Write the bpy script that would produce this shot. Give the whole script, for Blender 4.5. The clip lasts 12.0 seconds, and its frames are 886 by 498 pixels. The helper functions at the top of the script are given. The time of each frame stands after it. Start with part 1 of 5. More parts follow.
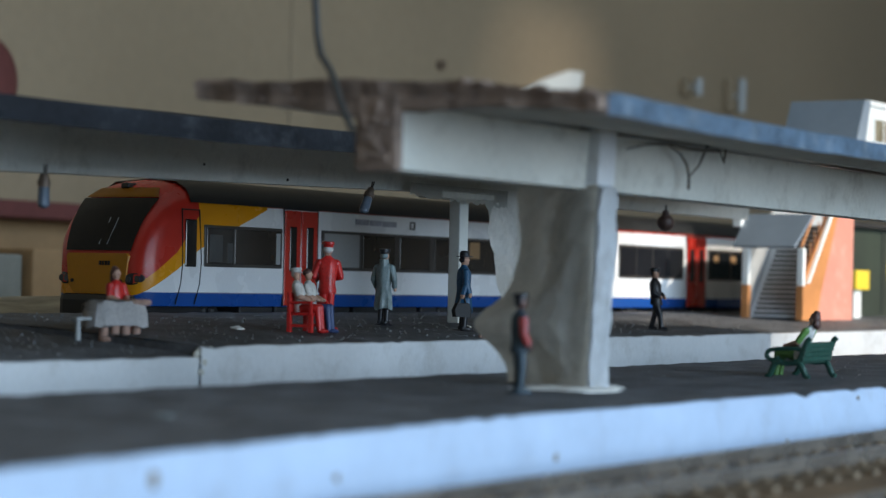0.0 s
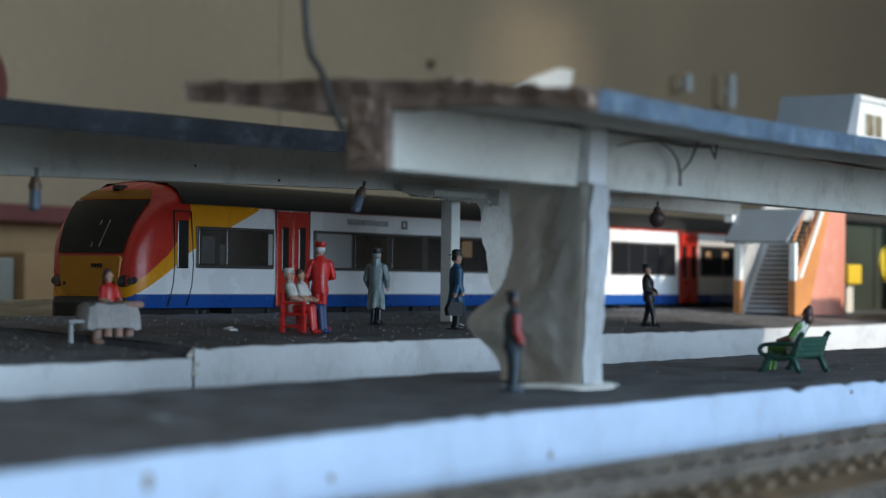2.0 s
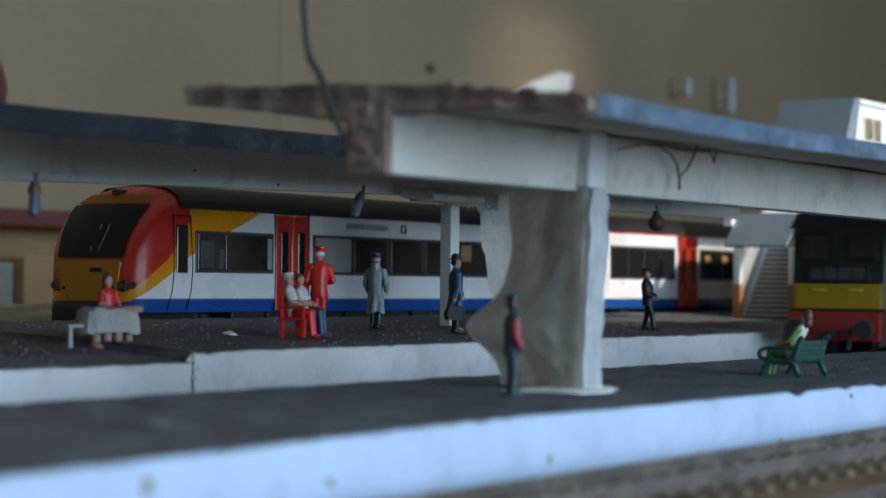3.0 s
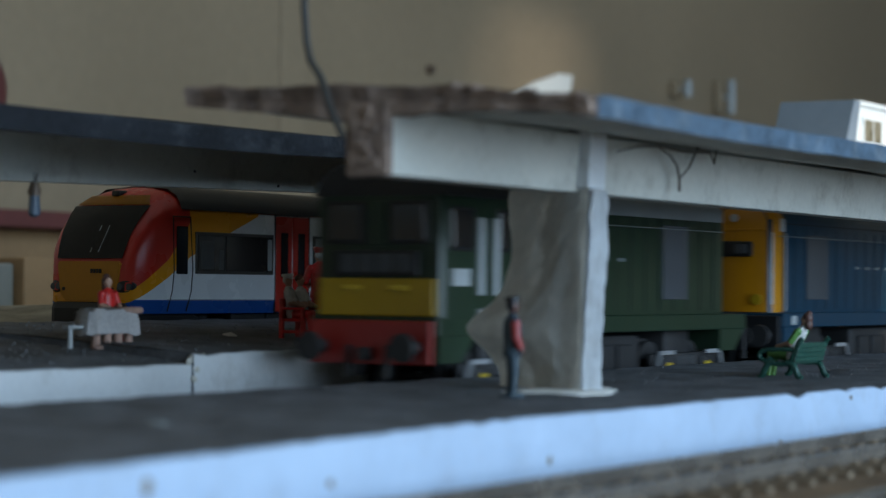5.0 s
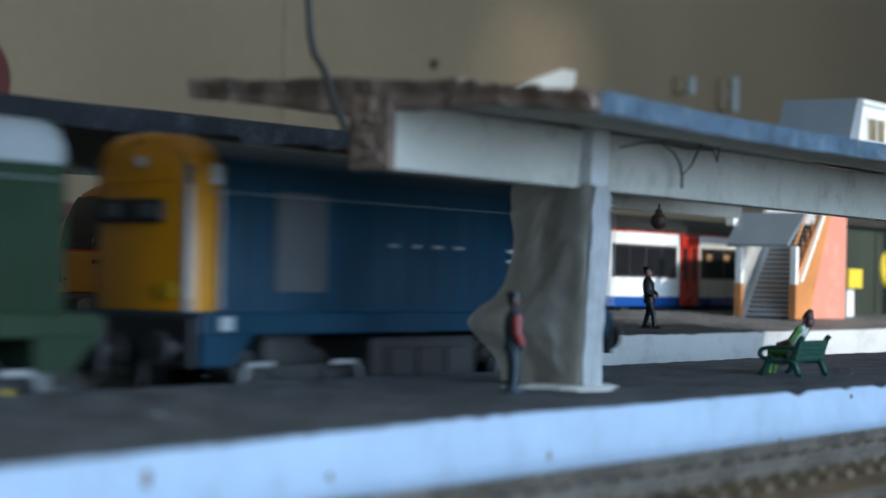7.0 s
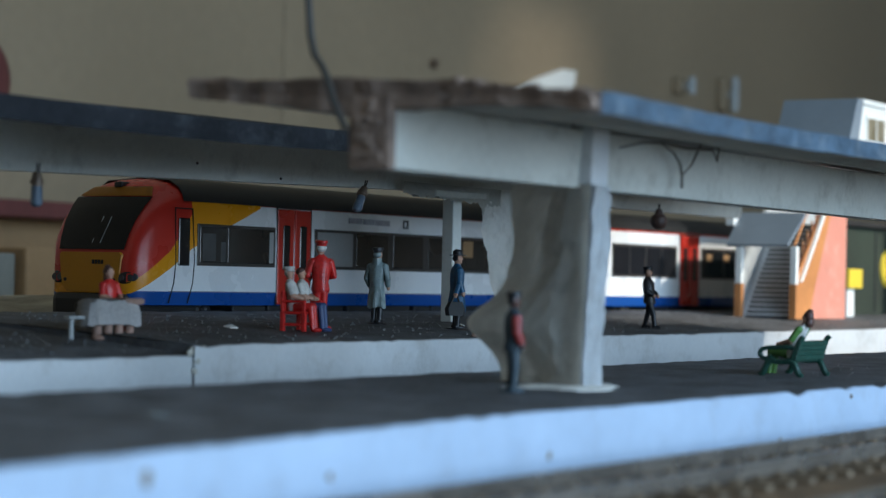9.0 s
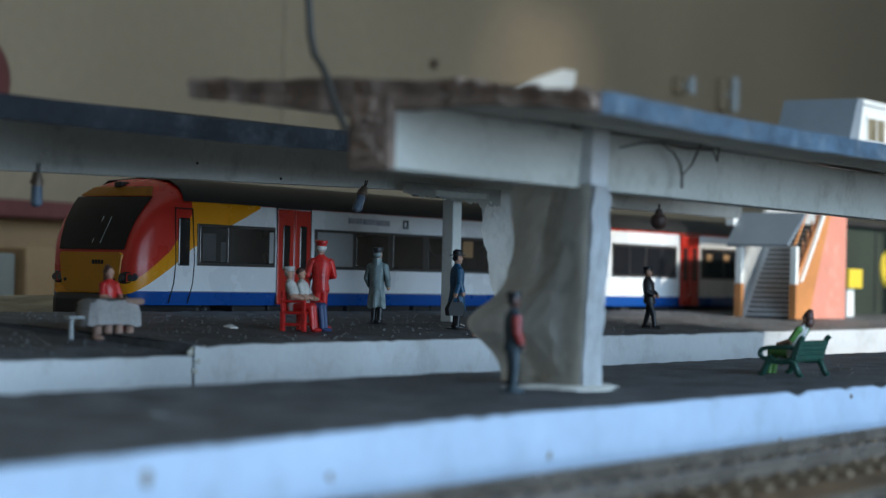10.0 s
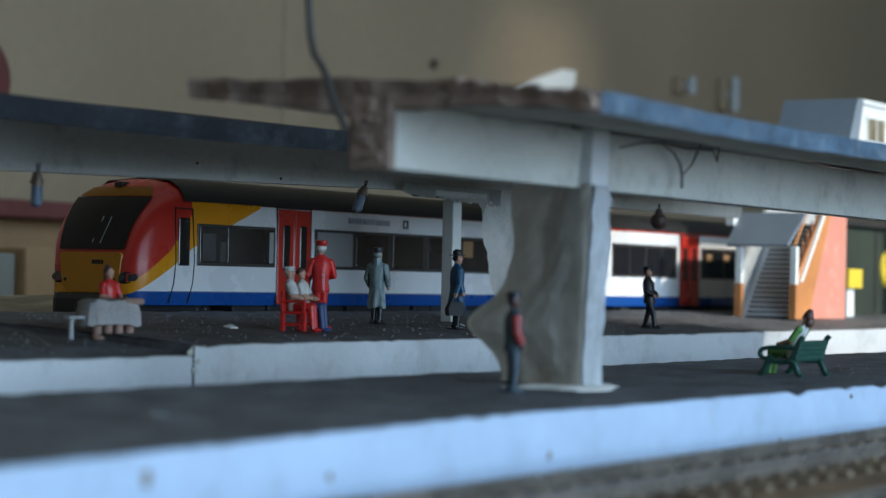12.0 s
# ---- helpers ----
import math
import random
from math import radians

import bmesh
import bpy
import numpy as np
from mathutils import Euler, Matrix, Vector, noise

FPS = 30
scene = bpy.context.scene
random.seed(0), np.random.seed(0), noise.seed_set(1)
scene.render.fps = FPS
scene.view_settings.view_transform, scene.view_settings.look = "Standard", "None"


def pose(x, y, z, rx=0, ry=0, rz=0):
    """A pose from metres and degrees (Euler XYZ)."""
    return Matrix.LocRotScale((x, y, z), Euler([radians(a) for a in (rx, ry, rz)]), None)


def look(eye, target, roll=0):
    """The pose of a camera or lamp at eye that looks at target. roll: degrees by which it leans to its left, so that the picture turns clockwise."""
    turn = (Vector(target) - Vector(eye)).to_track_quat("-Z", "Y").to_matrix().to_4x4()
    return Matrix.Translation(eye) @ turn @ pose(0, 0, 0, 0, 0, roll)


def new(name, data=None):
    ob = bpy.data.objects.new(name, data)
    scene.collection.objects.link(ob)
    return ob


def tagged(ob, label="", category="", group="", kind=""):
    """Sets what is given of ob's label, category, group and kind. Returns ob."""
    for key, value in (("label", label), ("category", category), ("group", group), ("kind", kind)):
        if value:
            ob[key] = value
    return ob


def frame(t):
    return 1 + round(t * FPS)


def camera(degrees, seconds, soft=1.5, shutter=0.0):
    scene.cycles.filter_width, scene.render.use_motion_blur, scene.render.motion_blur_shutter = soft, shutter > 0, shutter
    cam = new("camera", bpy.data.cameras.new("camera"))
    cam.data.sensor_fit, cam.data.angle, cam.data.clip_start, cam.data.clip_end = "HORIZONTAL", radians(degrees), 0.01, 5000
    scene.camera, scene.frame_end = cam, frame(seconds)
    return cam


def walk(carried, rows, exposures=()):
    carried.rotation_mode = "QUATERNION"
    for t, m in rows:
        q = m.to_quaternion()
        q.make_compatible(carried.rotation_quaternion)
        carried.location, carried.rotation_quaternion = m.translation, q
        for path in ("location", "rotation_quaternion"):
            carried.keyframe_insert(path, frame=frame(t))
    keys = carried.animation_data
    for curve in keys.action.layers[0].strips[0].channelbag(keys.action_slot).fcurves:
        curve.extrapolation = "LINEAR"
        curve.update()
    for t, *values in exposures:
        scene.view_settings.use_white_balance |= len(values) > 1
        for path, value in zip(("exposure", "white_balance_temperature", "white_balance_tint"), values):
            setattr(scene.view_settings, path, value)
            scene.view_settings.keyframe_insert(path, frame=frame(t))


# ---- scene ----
cam = camera(23.31, 12.0, 1.3, 0.9)
EYE = (0.0, 0.0, 0.034)
YAW, PITCH, ROLL, STEP = 58.3, 0.845, 1.2, 0.015078


def aim(dx, dy, lean):
    """The camera's pose, turned a little by the hand that holds it."""
    return (Matrix.Translation(EYE) @ pose(0, 0, 0, 0, 0, -YAW + dx * STEP) @ pose(0, 0, 0, 90 + PITCH + dy * STEP)
            @ pose(0, 0, 0, 0, 0, ROLL + lean))


PATH = ((0.0, 12, 2, 0.03), (0.5, 12, 2.5, 0.0), (0.8, 12, 2.5, -0.1), (0.9, 11, -5, -0.25), (1.0, 10, -14.5, -0.35), (1.2, 9, -6, -0.25), (1.3, 5, -1.5, -0.15),
        (1.5, 2, 2.5, -0.1), (2.0, -2, 0, -0.6), (2.5, -2, 0, -0.55), (3.0, -3, 7.5, -0.65), (3.1, -3, 18, -0.65), (3.2, -3, 13, -0.65), (3.4, -3, 9, -0.65),
        (4.8, -3, 9, -0.6), (5.0, -3, 10, -0.6), (5.5, -3, 6.5, -0.6), (5.6, -3, 5, -0.5), (5.7, -2, -9, -0.25), (5.8, 0, -24, 0.0), (5.9, 0, -24, 0.0),
        (6.0, 0, -4.5, 0.0), (6.1, 0, 1.5, 0.0), (6.2, 0, 0, 0), (6.5, 0, 0, 0), (7.0, 0, 0, 0), (12.0, 0, 0, 0))
walk(cam, [(t, aim(dx, dy, lean)) for t, dx, dy, lean in PATH],
     exposures=((0.0, 0.12, 6600, 10), (3.0, 0.08, 6530, 10), (5.0, 0.0, 6350, 8), (6.5, 0.06, 6250, 8), (9.0, 0.0, 6200, 7), (12.0, 0.0, 6200, 7)))

# ---- light ----
cam.data.dof.use_dof = True
cam.data.dof.focus_distance = 0.61
cam.data.dof.aperture_fstop = 23.0

world = bpy.data.worlds.new("world")
scene.world = world
world.use_nodes = True
sky = world.node_tree.nodes.new("ShaderNodeTexSky")
sky.sky_type, sky.sun_disc = "NISHITA", False
sky.sun_elevation, sky.sun_rotation = radians(32), radians(166)
background = world.node_tree.nodes["Background"]
background.inputs["Strength"].default_value = 0.10
world.node_tree.links.new(sky.outputs["Color"], background.inputs["Color"])

sun = new("sun", bpy.data.lights.new("sun", "SUN"))
sun.data.energy, sun.data.angle, sun.data.color = 4.2, radians(2.5), (1.0, 0.93, 0.82)
SUN_WAY = Vector((-0.20, 0.82, -0.53))
sun.matrix_world = look((0, 0, 0), SUN_WAY)

sky_light = new("window_light", bpy.data.lights.new("window_light", "AREA"))
sky_light.data.shape, sky_light.data.size, sky_light.data.size_y = "RECTANGLE", 1.38, 0.92
sky_light.data.energy, sky_light.data.color = 29.0, (0.50, 0.73, 1.0)
sky_light.matrix_world = look((0.26, -1.17, 0.40), (0.26, 0, 0.40))

# ---- materials ----
def mat(name, color, rough=0.6, metal=0.0, vary=0.12, grain=900.0, patch=60.0, bump=0.15, dirt=None, dirt_amount=0.0, spec=0.5, coat=0.0):
    """A procedural surface: fine grain and broad patches in colour and gloss, fine relief, and an optional layer of dirt."""
    m = bpy.data.materials.new(name)
    m.use_nodes = True
    n, l = m.node_tree.nodes, m.node_tree.links
    b = n["Principled BSDF"]
    co = n.new("ShaderNodeTexCoord")
    info = n.new("ShaderNodeObjectInfo")
    shift = n.new("ShaderNodeVectorMath")
    shift.operation = "MULTIPLY_ADD"
    shift.inputs[1].default_value = (1, 1, 1)
    l.new(co.outputs["Object"], shift.inputs[0])
    l.new(info.outputs["Random"], shift.inputs[2])
    fine, broad = n.new("ShaderNodeTexNoise"), n.new("ShaderNodeTexNoise")
    fine.inputs["Scale"].default_value, fine.inputs["Detail"].default_value = grain, 5
    broad.inputs["Scale"].default_value, broad.inputs["Detail"].default_value = patch, 4
    for t in (fine, broad):
        l.new(shift.outputs[0], t.inputs["Vector"])
    total = n.new("ShaderNodeMath")
    total.operation = "MULTIPLY_ADD"
    total.inputs[1].default_value = 0.5
    l.new(fine.outputs["Fac"], total.inputs[0])
    l.new(broad.outputs["Fac"], total.inputs[2])
    ramp = n.new("ShaderNodeMapRange")
    ramp.inputs["From Min"].default_value, ramp.inputs["From Max"].default_value = 0.5, 1.0
    ramp.inputs["To Min"].default_value, ramp.inputs["To Max"].default_value = 1 - vary, 1 + vary
    l.new(total.outputs[0], ramp.inputs["Value"])
    tone = n.new("ShaderNodeVectorMath")
    tone.operation = "SCALE"
    tone.inputs[0].default_value = color
    l.new(ramp.outputs[0], tone.inputs["Scale"])
    out = tone.outputs[0]
    if dirt:
        spot = n.new("ShaderNodeTexNoise")
        spot.inputs["Scale"].default_value, spot.inputs["Detail"].default_value = patch * 2.3, 8
        spot.inputs["Roughness"].default_value = 0.7
        l.new(shift.outputs[0], spot.inputs["Vector"])
        cut = n.new("ShaderNodeMapRange")
        cut.inputs["From Min"].default_value, cut.inputs["From Max"].default_value = 0.52, 0.72
        cut.inputs["To Max"].default_value = dirt_amount
        l.new(spot.outputs["Fac"], cut.inputs["Value"])
        mix = n.new("ShaderNodeMix")
        mix.data_type = "RGBA"
        mix.inputs[7].default_value = (*dirt, 1)
        l.new(cut.outputs[0], mix.inputs[0])
        l.new(out, mix.inputs[6])
        out = mix.outputs[2]
    l.new(out, b.inputs["Base Color"])
    gloss = n.new("ShaderNodeMapRange")
    gloss.inputs["To Min"].default_value, gloss.inputs["To Max"].default_value = max(rough - 0.1, 0.03), min(rough + 0.1, 1)
    l.new(broad.outputs["Fac"], gloss.inputs["Value"])
    l.new(gloss.outputs[0], b.inputs["Roughness"])
    b.inputs["Metallic"].default_value = metal
    b.inputs["Specular IOR Level"].default_value = spec
    b.inputs["Coat Weight"].default_value = coat
    if bump:
        relief = n.new("ShaderNodeBump")
        relief.inputs["Strength"].default_value, relief.inputs["Distance"].default_value = bump, 0.0004
        l.new(total.outputs[0], relief.inputs["Height"])
        l.new(relief.outputs[0], b.inputs["Normal"])
    return m


M = {
    "white_board": mat("white_board", (0.74, 0.75, 0.76), 0.5, vary=0.07, grain=700, patch=35, bump=0.35, dirt=(0.30, 0.27, 0.23), dirt_amount=0.45),
    # white face paint with the blue of the window's skylight put into its colour
    "edge_paint_skylit": mat("edge_paint_skylit", (0.49, 0.595, 0.745), 0.5, vary=0.08, grain=260, patch=40, bump=1.0, dirt=(0.34, 0.36, 0.40), dirt_amount=0.35),
    "canopy_paint": mat("canopy_paint", (0.62, 0.61, 0.55), 0.6, vary=0.09, grain=600, patch=40, bump=0.4, dirt=(0.24, 0.21, 0.17), dirt_amount=0.5),
    "platform_white": mat("platform_white", (0.56, 0.57, 0.575), 0.5, vary=0.08, grain=700, patch=35, bump=0.4, dirt=(0.27, 0.25, 0.22), dirt_amount=0.45),
    "far_paint": mat("far_paint", (0.72, 0.705, 0.64), 0.6, vary=0.09, grain=600, patch=40, bump=0.4, dirt=(0.26, 0.23, 0.19), dirt_amount=0.45),
    "old_white": mat("old_white", (0.50, 0.475, 0.41), 0.6, vary=0.09, grain=600, patch=40, bump=0.4, dirt=(0.28, 0.25, 0.21), dirt_amount=0.5),
    "paper": mat("paper", (0.84, 0.80, 0.73), 0.75, vary=0.10, grain=500, patch=38, bump=0.5, dirt=(0.32, 0.27, 0.20), dirt_amount=0.45),
    "tarmac": mat("tarmac", (0.096, 0.098, 0.106), 0.62, vary=0.75, grain=1100, patch=90, bump=1.0, dirt=(0.16, 0.15, 0.14), dirt_amount=0.5),
    "slate": mat("slate", (0.017, 0.018, 0.021), 0.8, vary=0.5, grain=700, patch=55, bump=0.9, dirt=(0.12, 0.125, 0.13), dirt_amount=0.35, spec=0.2),
    "blue_roof": mat("blue_roof", (0.085, 0.125, 0.17), 0.6, vary=0.6, grain=700, patch=70, bump=0.9, dirt=(0.26, 0.29, 0.31), dirt_amount=0.7, spec=0.3),
    "raw_wood": mat("raw_wood", (0.26, 0.185, 0.145), 0.85, vary=0.5, grain=420, patch=110, bump=0.9, dirt=(0.09, 0.055, 0.045), dirt_amount=0.85),
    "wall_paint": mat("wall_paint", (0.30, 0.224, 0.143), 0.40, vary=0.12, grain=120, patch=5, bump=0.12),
    # pale warm tone of the unseen room sides, set to bounce fill light
    "room_bounce_paint": mat("room_bounce_paint", (0.74, 0.65, 0.53), 0.8, vary=0.08, grain=80, patch=3, bump=0.1),
    "baseboard": mat("baseboard", (0.24, 0.19, 0.14), 0.9, vary=0.4, grain=900, patch=40, bump=0.8),
    "ballast": mat("ballast", (0.20, 0.125, 0.068), 0.95, vary=0.5, grain=1300, patch=90, bump=1.0),
    "sleeper": mat("sleeper", (0.215, 0.155, 0.10), 0.85, vary=0.5, grain=900, patch=120, bump=0.5),
    "rail": mat("rail", (0.42, 0.37, 0.32), 0.28, metal=0.7, vary=0.3, grain=700, patch=80, bump=0.3),
    "red": mat("red", (0.52, 0.030, 0.018), 0.28, vary=0.08, bump=0.05),
    "figure_red": mat("figure_red", (0.60, 0.028, 0.024), 0.3, vary=0.25, grain=1500, patch=260, bump=0.5, dirt=(0.22, 0.012, 0.012), dirt_amount=0.6),
    "flesh": mat("flesh", (0.52, 0.30, 0.21), 0.5, vary=0.25, grain=1500, patch=260, bump=0.5, dirt=(0.25, 0.10, 0.06), dirt_amount=0.6),
    "figure_white": mat("figure_white", (0.66, 0.64, 0.60), 0.5, vary=0.25, grain=1500, patch=260, bump=0.5, dirt=(0.30, 0.24, 0.18), dirt_amount=0.6),
    "figure_grey": mat("figure_grey", (0.20, 0.25, 0.25), 0.45, vary=0.25, grain=1500, patch=260, bump=0.5, dirt=(0.07, 0.10, 0.09), dirt_amount=0.6),
    "figure_blue": mat("figure_blue", (0.020, 0.095, 0.19), 0.4, vary=0.25, grain=1500, patch=260, bump=0.5, dirt=(0.012, 0.03, 0.06), dirt_amount=0.6),
    "figure_navy": mat("figure_navy", (0.035, 0.055, 0.070), 0.5, vary=0.2),
    "figure_black": mat("figure_black", (0.014, 0.014, 0.017), 0.4, vary=0.2),
    "figure_jeans": mat("figure_jeans", (0.04, 0.07, 0.17), 0.5, vary=0.2),
    "figure_green": mat("figure_green", (0.10, 0.23, 0.05), 0.45, vary=0.25, grain=1500, patch=260, bump=0.5, dirt=(0.04, 0.10, 0.03), dirt_amount=0.6),
    "hair_brown": mat("hair_brown", (0.10, 0.045, 0.034), 0.5, vary=0.2),
    "bench_green": mat("bench_green", (0.018, 0.070, 0.050), 0.35, vary=0.25, grain=1500, patch=260, bump=0.5, dirt=(0.07, 0.10, 0.085), dirt_amount=0.6),
    "stone_pink": mat("stone_pink", (0.42, 0.26, 0.20), 0.75, vary=0.25, grain=1500, patch=260, bump=0.5, dirt=(0.20, 0.11, 0.08), dirt_amount=0.6),
    "cloth": mat("cloth", (0.42, 0.40, 0.39), 0.85, vary=0.35, grain=1500, bump=0.9),
    "black": mat("black", (0.012, 0.012, 0.013), 0.45, vary=0.25, bump=0.1),
    "under": mat("under", (0.020, 0.019, 0.019), 0.6, vary=0.35, bump=0.3),
    "glass_side": mat("glass_side", (0.034, 0.029, 0.026), 0.12, vary=0.35, grain=40, patch=30, bump=0.0),
    "glass_dark": mat("glass_dark", (0.012, 0.013, 0.016), 0.10, vary=0.1, bump=0.0, spec=0.6),
    "window_frame": mat("window_frame", (0.055, 0.048, 0.043), 0.4, vary=0.1, bump=0.0),
    "reflection_grey": mat("reflection_grey", (0.075, 0.075, 0.072), 0.5, vary=0.4, grain=300, patch=90, bump=0.0),
    "blind": mat("blind", (0.34, 0.34, 0.33), 0.5, vary=0.08, bump=0.05),
    "name_grey": mat("name_grey", (0.36, 0.36, 0.40), 0.5, vary=0.25, grain=2500, patch=700, bump=0.0),
    "line_grey": mat("line_grey", (0.20, 0.20, 0.24), 0.5, vary=0.05, bump=0.0),
    "loco_roof": mat("loco_roof", (0.22, 0.235, 0.24), 0.45, vary=0.15, bump=0.08),
    "loco_green": mat("loco_green", (0.016, 0.033, 0.017), 0.36, vary=0.12, bump=0.08),
    "loco_blue": mat("loco_blue", (0.004, 0.034, 0.064), 0.36, vary=0.12, bump=0.08),
    "loco_yellow": mat("loco_yellow", (0.48, 0.195, 0.004), 0.35, vary=0.07, bump=0.05),
    "panel_yellow": mat("panel_yellow", (0.44, 0.27, 0.010), 0.35, vary=0.07, bump=0.05),
    "buffer_red": mat("buffer_red", (0.32, 0.022, 0.016), 0.4, vary=0.1, bump=0.05),
    "grille": mat("grille", (0.06, 0.064, 0.070), 0.6, vary=0.2, grain=2500, bump=0.6),
    "pale_grey": mat("pale_grey", (0.42, 0.44, 0.44), 0.5, vary=0.12),
    "handle_grey": mat("handle_grey", (0.20, 0.22, 0.22), 0.4, vary=0.12),
    "silver": mat("silver", (0.62, 0.63, 0.65), 0.3, metal=0.7, vary=0.15),
    "axle_yellow": mat("axle_yellow", (0.62, 0.42, 0.03), 0.45, vary=0.1),
    "orange_wood": mat("orange_wood", (0.50, 0.20, 0.065), 0.55, vary=0.2, grain=400, patch=70),
    "pink_card": mat("pink_card", (0.62, 0.24, 0.17), 0.6, vary=0.10, grain=500, patch=50, dirt=(0.68, 0.42, 0.33), dirt_amount=0.6),
    "stair_grey": mat("stair_grey", (0.60, 0.61, 0.62), 0.55, vary=0.1),
    "bridge_roof": mat("bridge_roof", (0.20, 0.235, 0.27), 0.5, vary=0.1),
    "white_card": mat("white_card", (0.80, 0.79, 0.74), 0.5, vary=0.05),
    "sign_yellow": mat("sign_yellow", (0.80, 0.56, 0.05), 0.4, vary=0.06),
    "screen_green": mat("screen_green", (0.020, 0.030, 0.018), 0.7, vary=0.3, grain=300, patch=40, bump=0.4),
    "riser_shade_grey": mat("riser_shade_grey", (0.13, 0.13, 0.13), 0.7, vary=0.2),
    "cable": mat("cable", (0.045, 0.042, 0.038), 0.5, vary=0.15),
    "cardboard": mat("cardboard", (0.33, 0.195, 0.092), 0.8, vary=0.15, grain=300, patch=30),
    "maroon": mat("maroon", (0.13, 0.035, 0.03), 0.6, vary=0.2, grain=200, patch=20),
    "sash_red": mat("sash_red", (0.30, 0.04, 0.035), 0.5, vary=0.25, grain=1500, patch=260, bump=0.3),
    "grass_mat": mat("grass_mat", (0.32, 0.28, 0.21), 0.95, vary=0.5, grain=900, patch=60, bump=1.0),
    "pane_brown": mat("pane_brown", (0.24, 0.20, 0.13), 0.3, vary=0.3, grain=200, patch=60, bump=0.0),
    "box_grey": mat("box_grey", (0.22, 0.21, 0.175), 0.8, vary=0.2, grain=200, patch=20),
    "plain_grey": mat("plain_grey", (0.42, 0.42, 0.40), 0.7, vary=0.1, grain=200, patch=20),
    "lamp_glass": mat("lamp_glass", (0.13, 0.16, 0.20), 0.12, vary=0.2, bump=0.0, spec=0.8),
    "lens_dark": mat("lens_dark", (0.035, 0.04, 0.05), 0.15, vary=0.2, bump=0.0, spec=0.7),
    "lamp_brass": mat("lamp_brass", (0.20, 0.14, 0.10), 0.45, metal=0.4, vary=0.3),
    "web": mat("web", (0.16, 0.14, 0.12), 0.9, vary=0.3),
}


def livery(name, front):
    """The railcar's paint by its own place: blue foot, white side; on a driving car the red end and the yellow sweep."""
    m = mat(name, (0.80, 0.80, 0.80), 0.28, vary=0.04, bump=0.03)
    n, l = m.node_tree.nodes, m.node_tree.links
    b = n["Principled BSDF"]
    co = n.new("ShaderNodeTexCoord")
    xyz = n.new("ShaderNodeSeparateXYZ")
    l.new(co.outputs["Object"], xyz.inputs[0])
    base = b.inputs["Base Color"].links[0].from_socket

    def over(fac, colour, under):
        mix = n.new("ShaderNodeMix")
        mix.data_type = "RGBA"
        l.new(fac, mix.inputs[0])
        l.new(under, mix.inputs[6])
        mix.inputs[7].default_value = (*colour, 1)
        return mix.outputs[2]

    def curve(points):
        """The height, over the length, of the line between two paints."""
        f = n.new("ShaderNodeFloatCurve")
        c = f.mapping.curves[0]
        while len(c.points) < len(points):
            c.points.new(0.5, 0.5)
        for p, (x, z) in zip(c.points, points):
            p.location = (x / 100.0, z / 60.0)
            p.handle_type = "VECTOR"
        f.mapping.update()
        sc = n.new("ShaderNodeMath")
        sc.operation = "MULTIPLY"
        sc.inputs[1].default_value = 10.0
        l.new(xyz.outputs["X"], sc.inputs[0])
        l.new(sc.outputs[0], f.inputs["Value"])
        back = n.new("ShaderNodeMath")
        back.operation = "MULTIPLY"
        back.inputs[1].default_value = 0.060
        l.new(f.outputs[0], back.inputs[0])
        g = n.new("ShaderNodeMath")
        g.operation = "GREATER_THAN"
        l.new(xyz.outputs["Z"], g.inputs[0])
        l.new(back.outputs[0], g.inputs[1])
        return g.outputs[0]

    def test(kind, axis, value):
        g = n.new("ShaderNodeMath")
        g.operation = kind
        l.new(xyz.outputs[axis], g.inputs[0])
        g.inputs[1].default_value = value
        return g.outputs[0]

    out = over(test("LESS_THAN", "Z", 0.0140), (0.012, 0.075, 0.30), base)
    out = over(test("GREATER_THAN", "Z", 0.0404), (0.42, 0.05, 0.03), out)
    if front:
        out = over(curve([(0, 0), (24, 5), (39, 14.4), (51, 20.8), (61, 26.8), (82, 35.0), (95, 39.8), (100, 60)]), (0.74, 0.30, 0.008), out)
        out = over(curve([(0, 0), (22, 5), (33, 14.0), (51, 26), (61, 37), (63, 60), (100, 60)]), (0.52, 0.030, 0.018), out)
    out = over(test("GREATER_THAN", "Z", 0.0412), (0.014, 0.014, 0.015), out) if not front else out
    if not front:
        out = over(test("GREATER_THAN", "X", 0.318), (0.74, 0.30, 0.008), out)
    l.new(out, b.inputs["Base Color"])
    return m


M["livery_front"], M["livery_plain"] = livery("livery_front", True), livery("livery_plain", False)


# ---- mesh tools, in millimetres ----
MM = 0.001


def place(ob, parent=None):
    if parent is not None:
        ob.parent = parent
    return ob


def part(name, bm, material, parent=None, label="", smooth=False, at=None):
    """Link a bmesh, made in millimetres, as one mesh object under a thing or a part."""
    bmesh.ops.scale(bm, vec=(MM, MM, MM), verts=bm.verts)
    bmesh.ops.recalc_face_normals(bm, faces=bm.faces)
    me = bpy.data.meshes.new(name)
    bm.to_mesh(me)
    bm.free()
    for m in (material if isinstance(material, (list, tuple)) else [material]):
        me.materials.append(m)
    if smooth:
        for p in me.polygons:
            p.use_smooth = True
        me.set_sharp_from_angle(angle=radians(40))
    ob = new(name, me)
    if at is not None:
        ob.matrix_basis = at
    place(ob, parent)
    if label:
        tagged(ob, label)
    return ob


def mpose(x, y, z, rx=0, ry=0, rz=0):
    return pose(x * MM, y * MM, z * MM, rx, ry, rz)


def thing(name, label, category, at, group="", kind=""):
    ob = new(name)
    ob.empty_display_size = 0.01
    ob.matrix_basis = at
    return tagged(ob, label, category, group, kind)


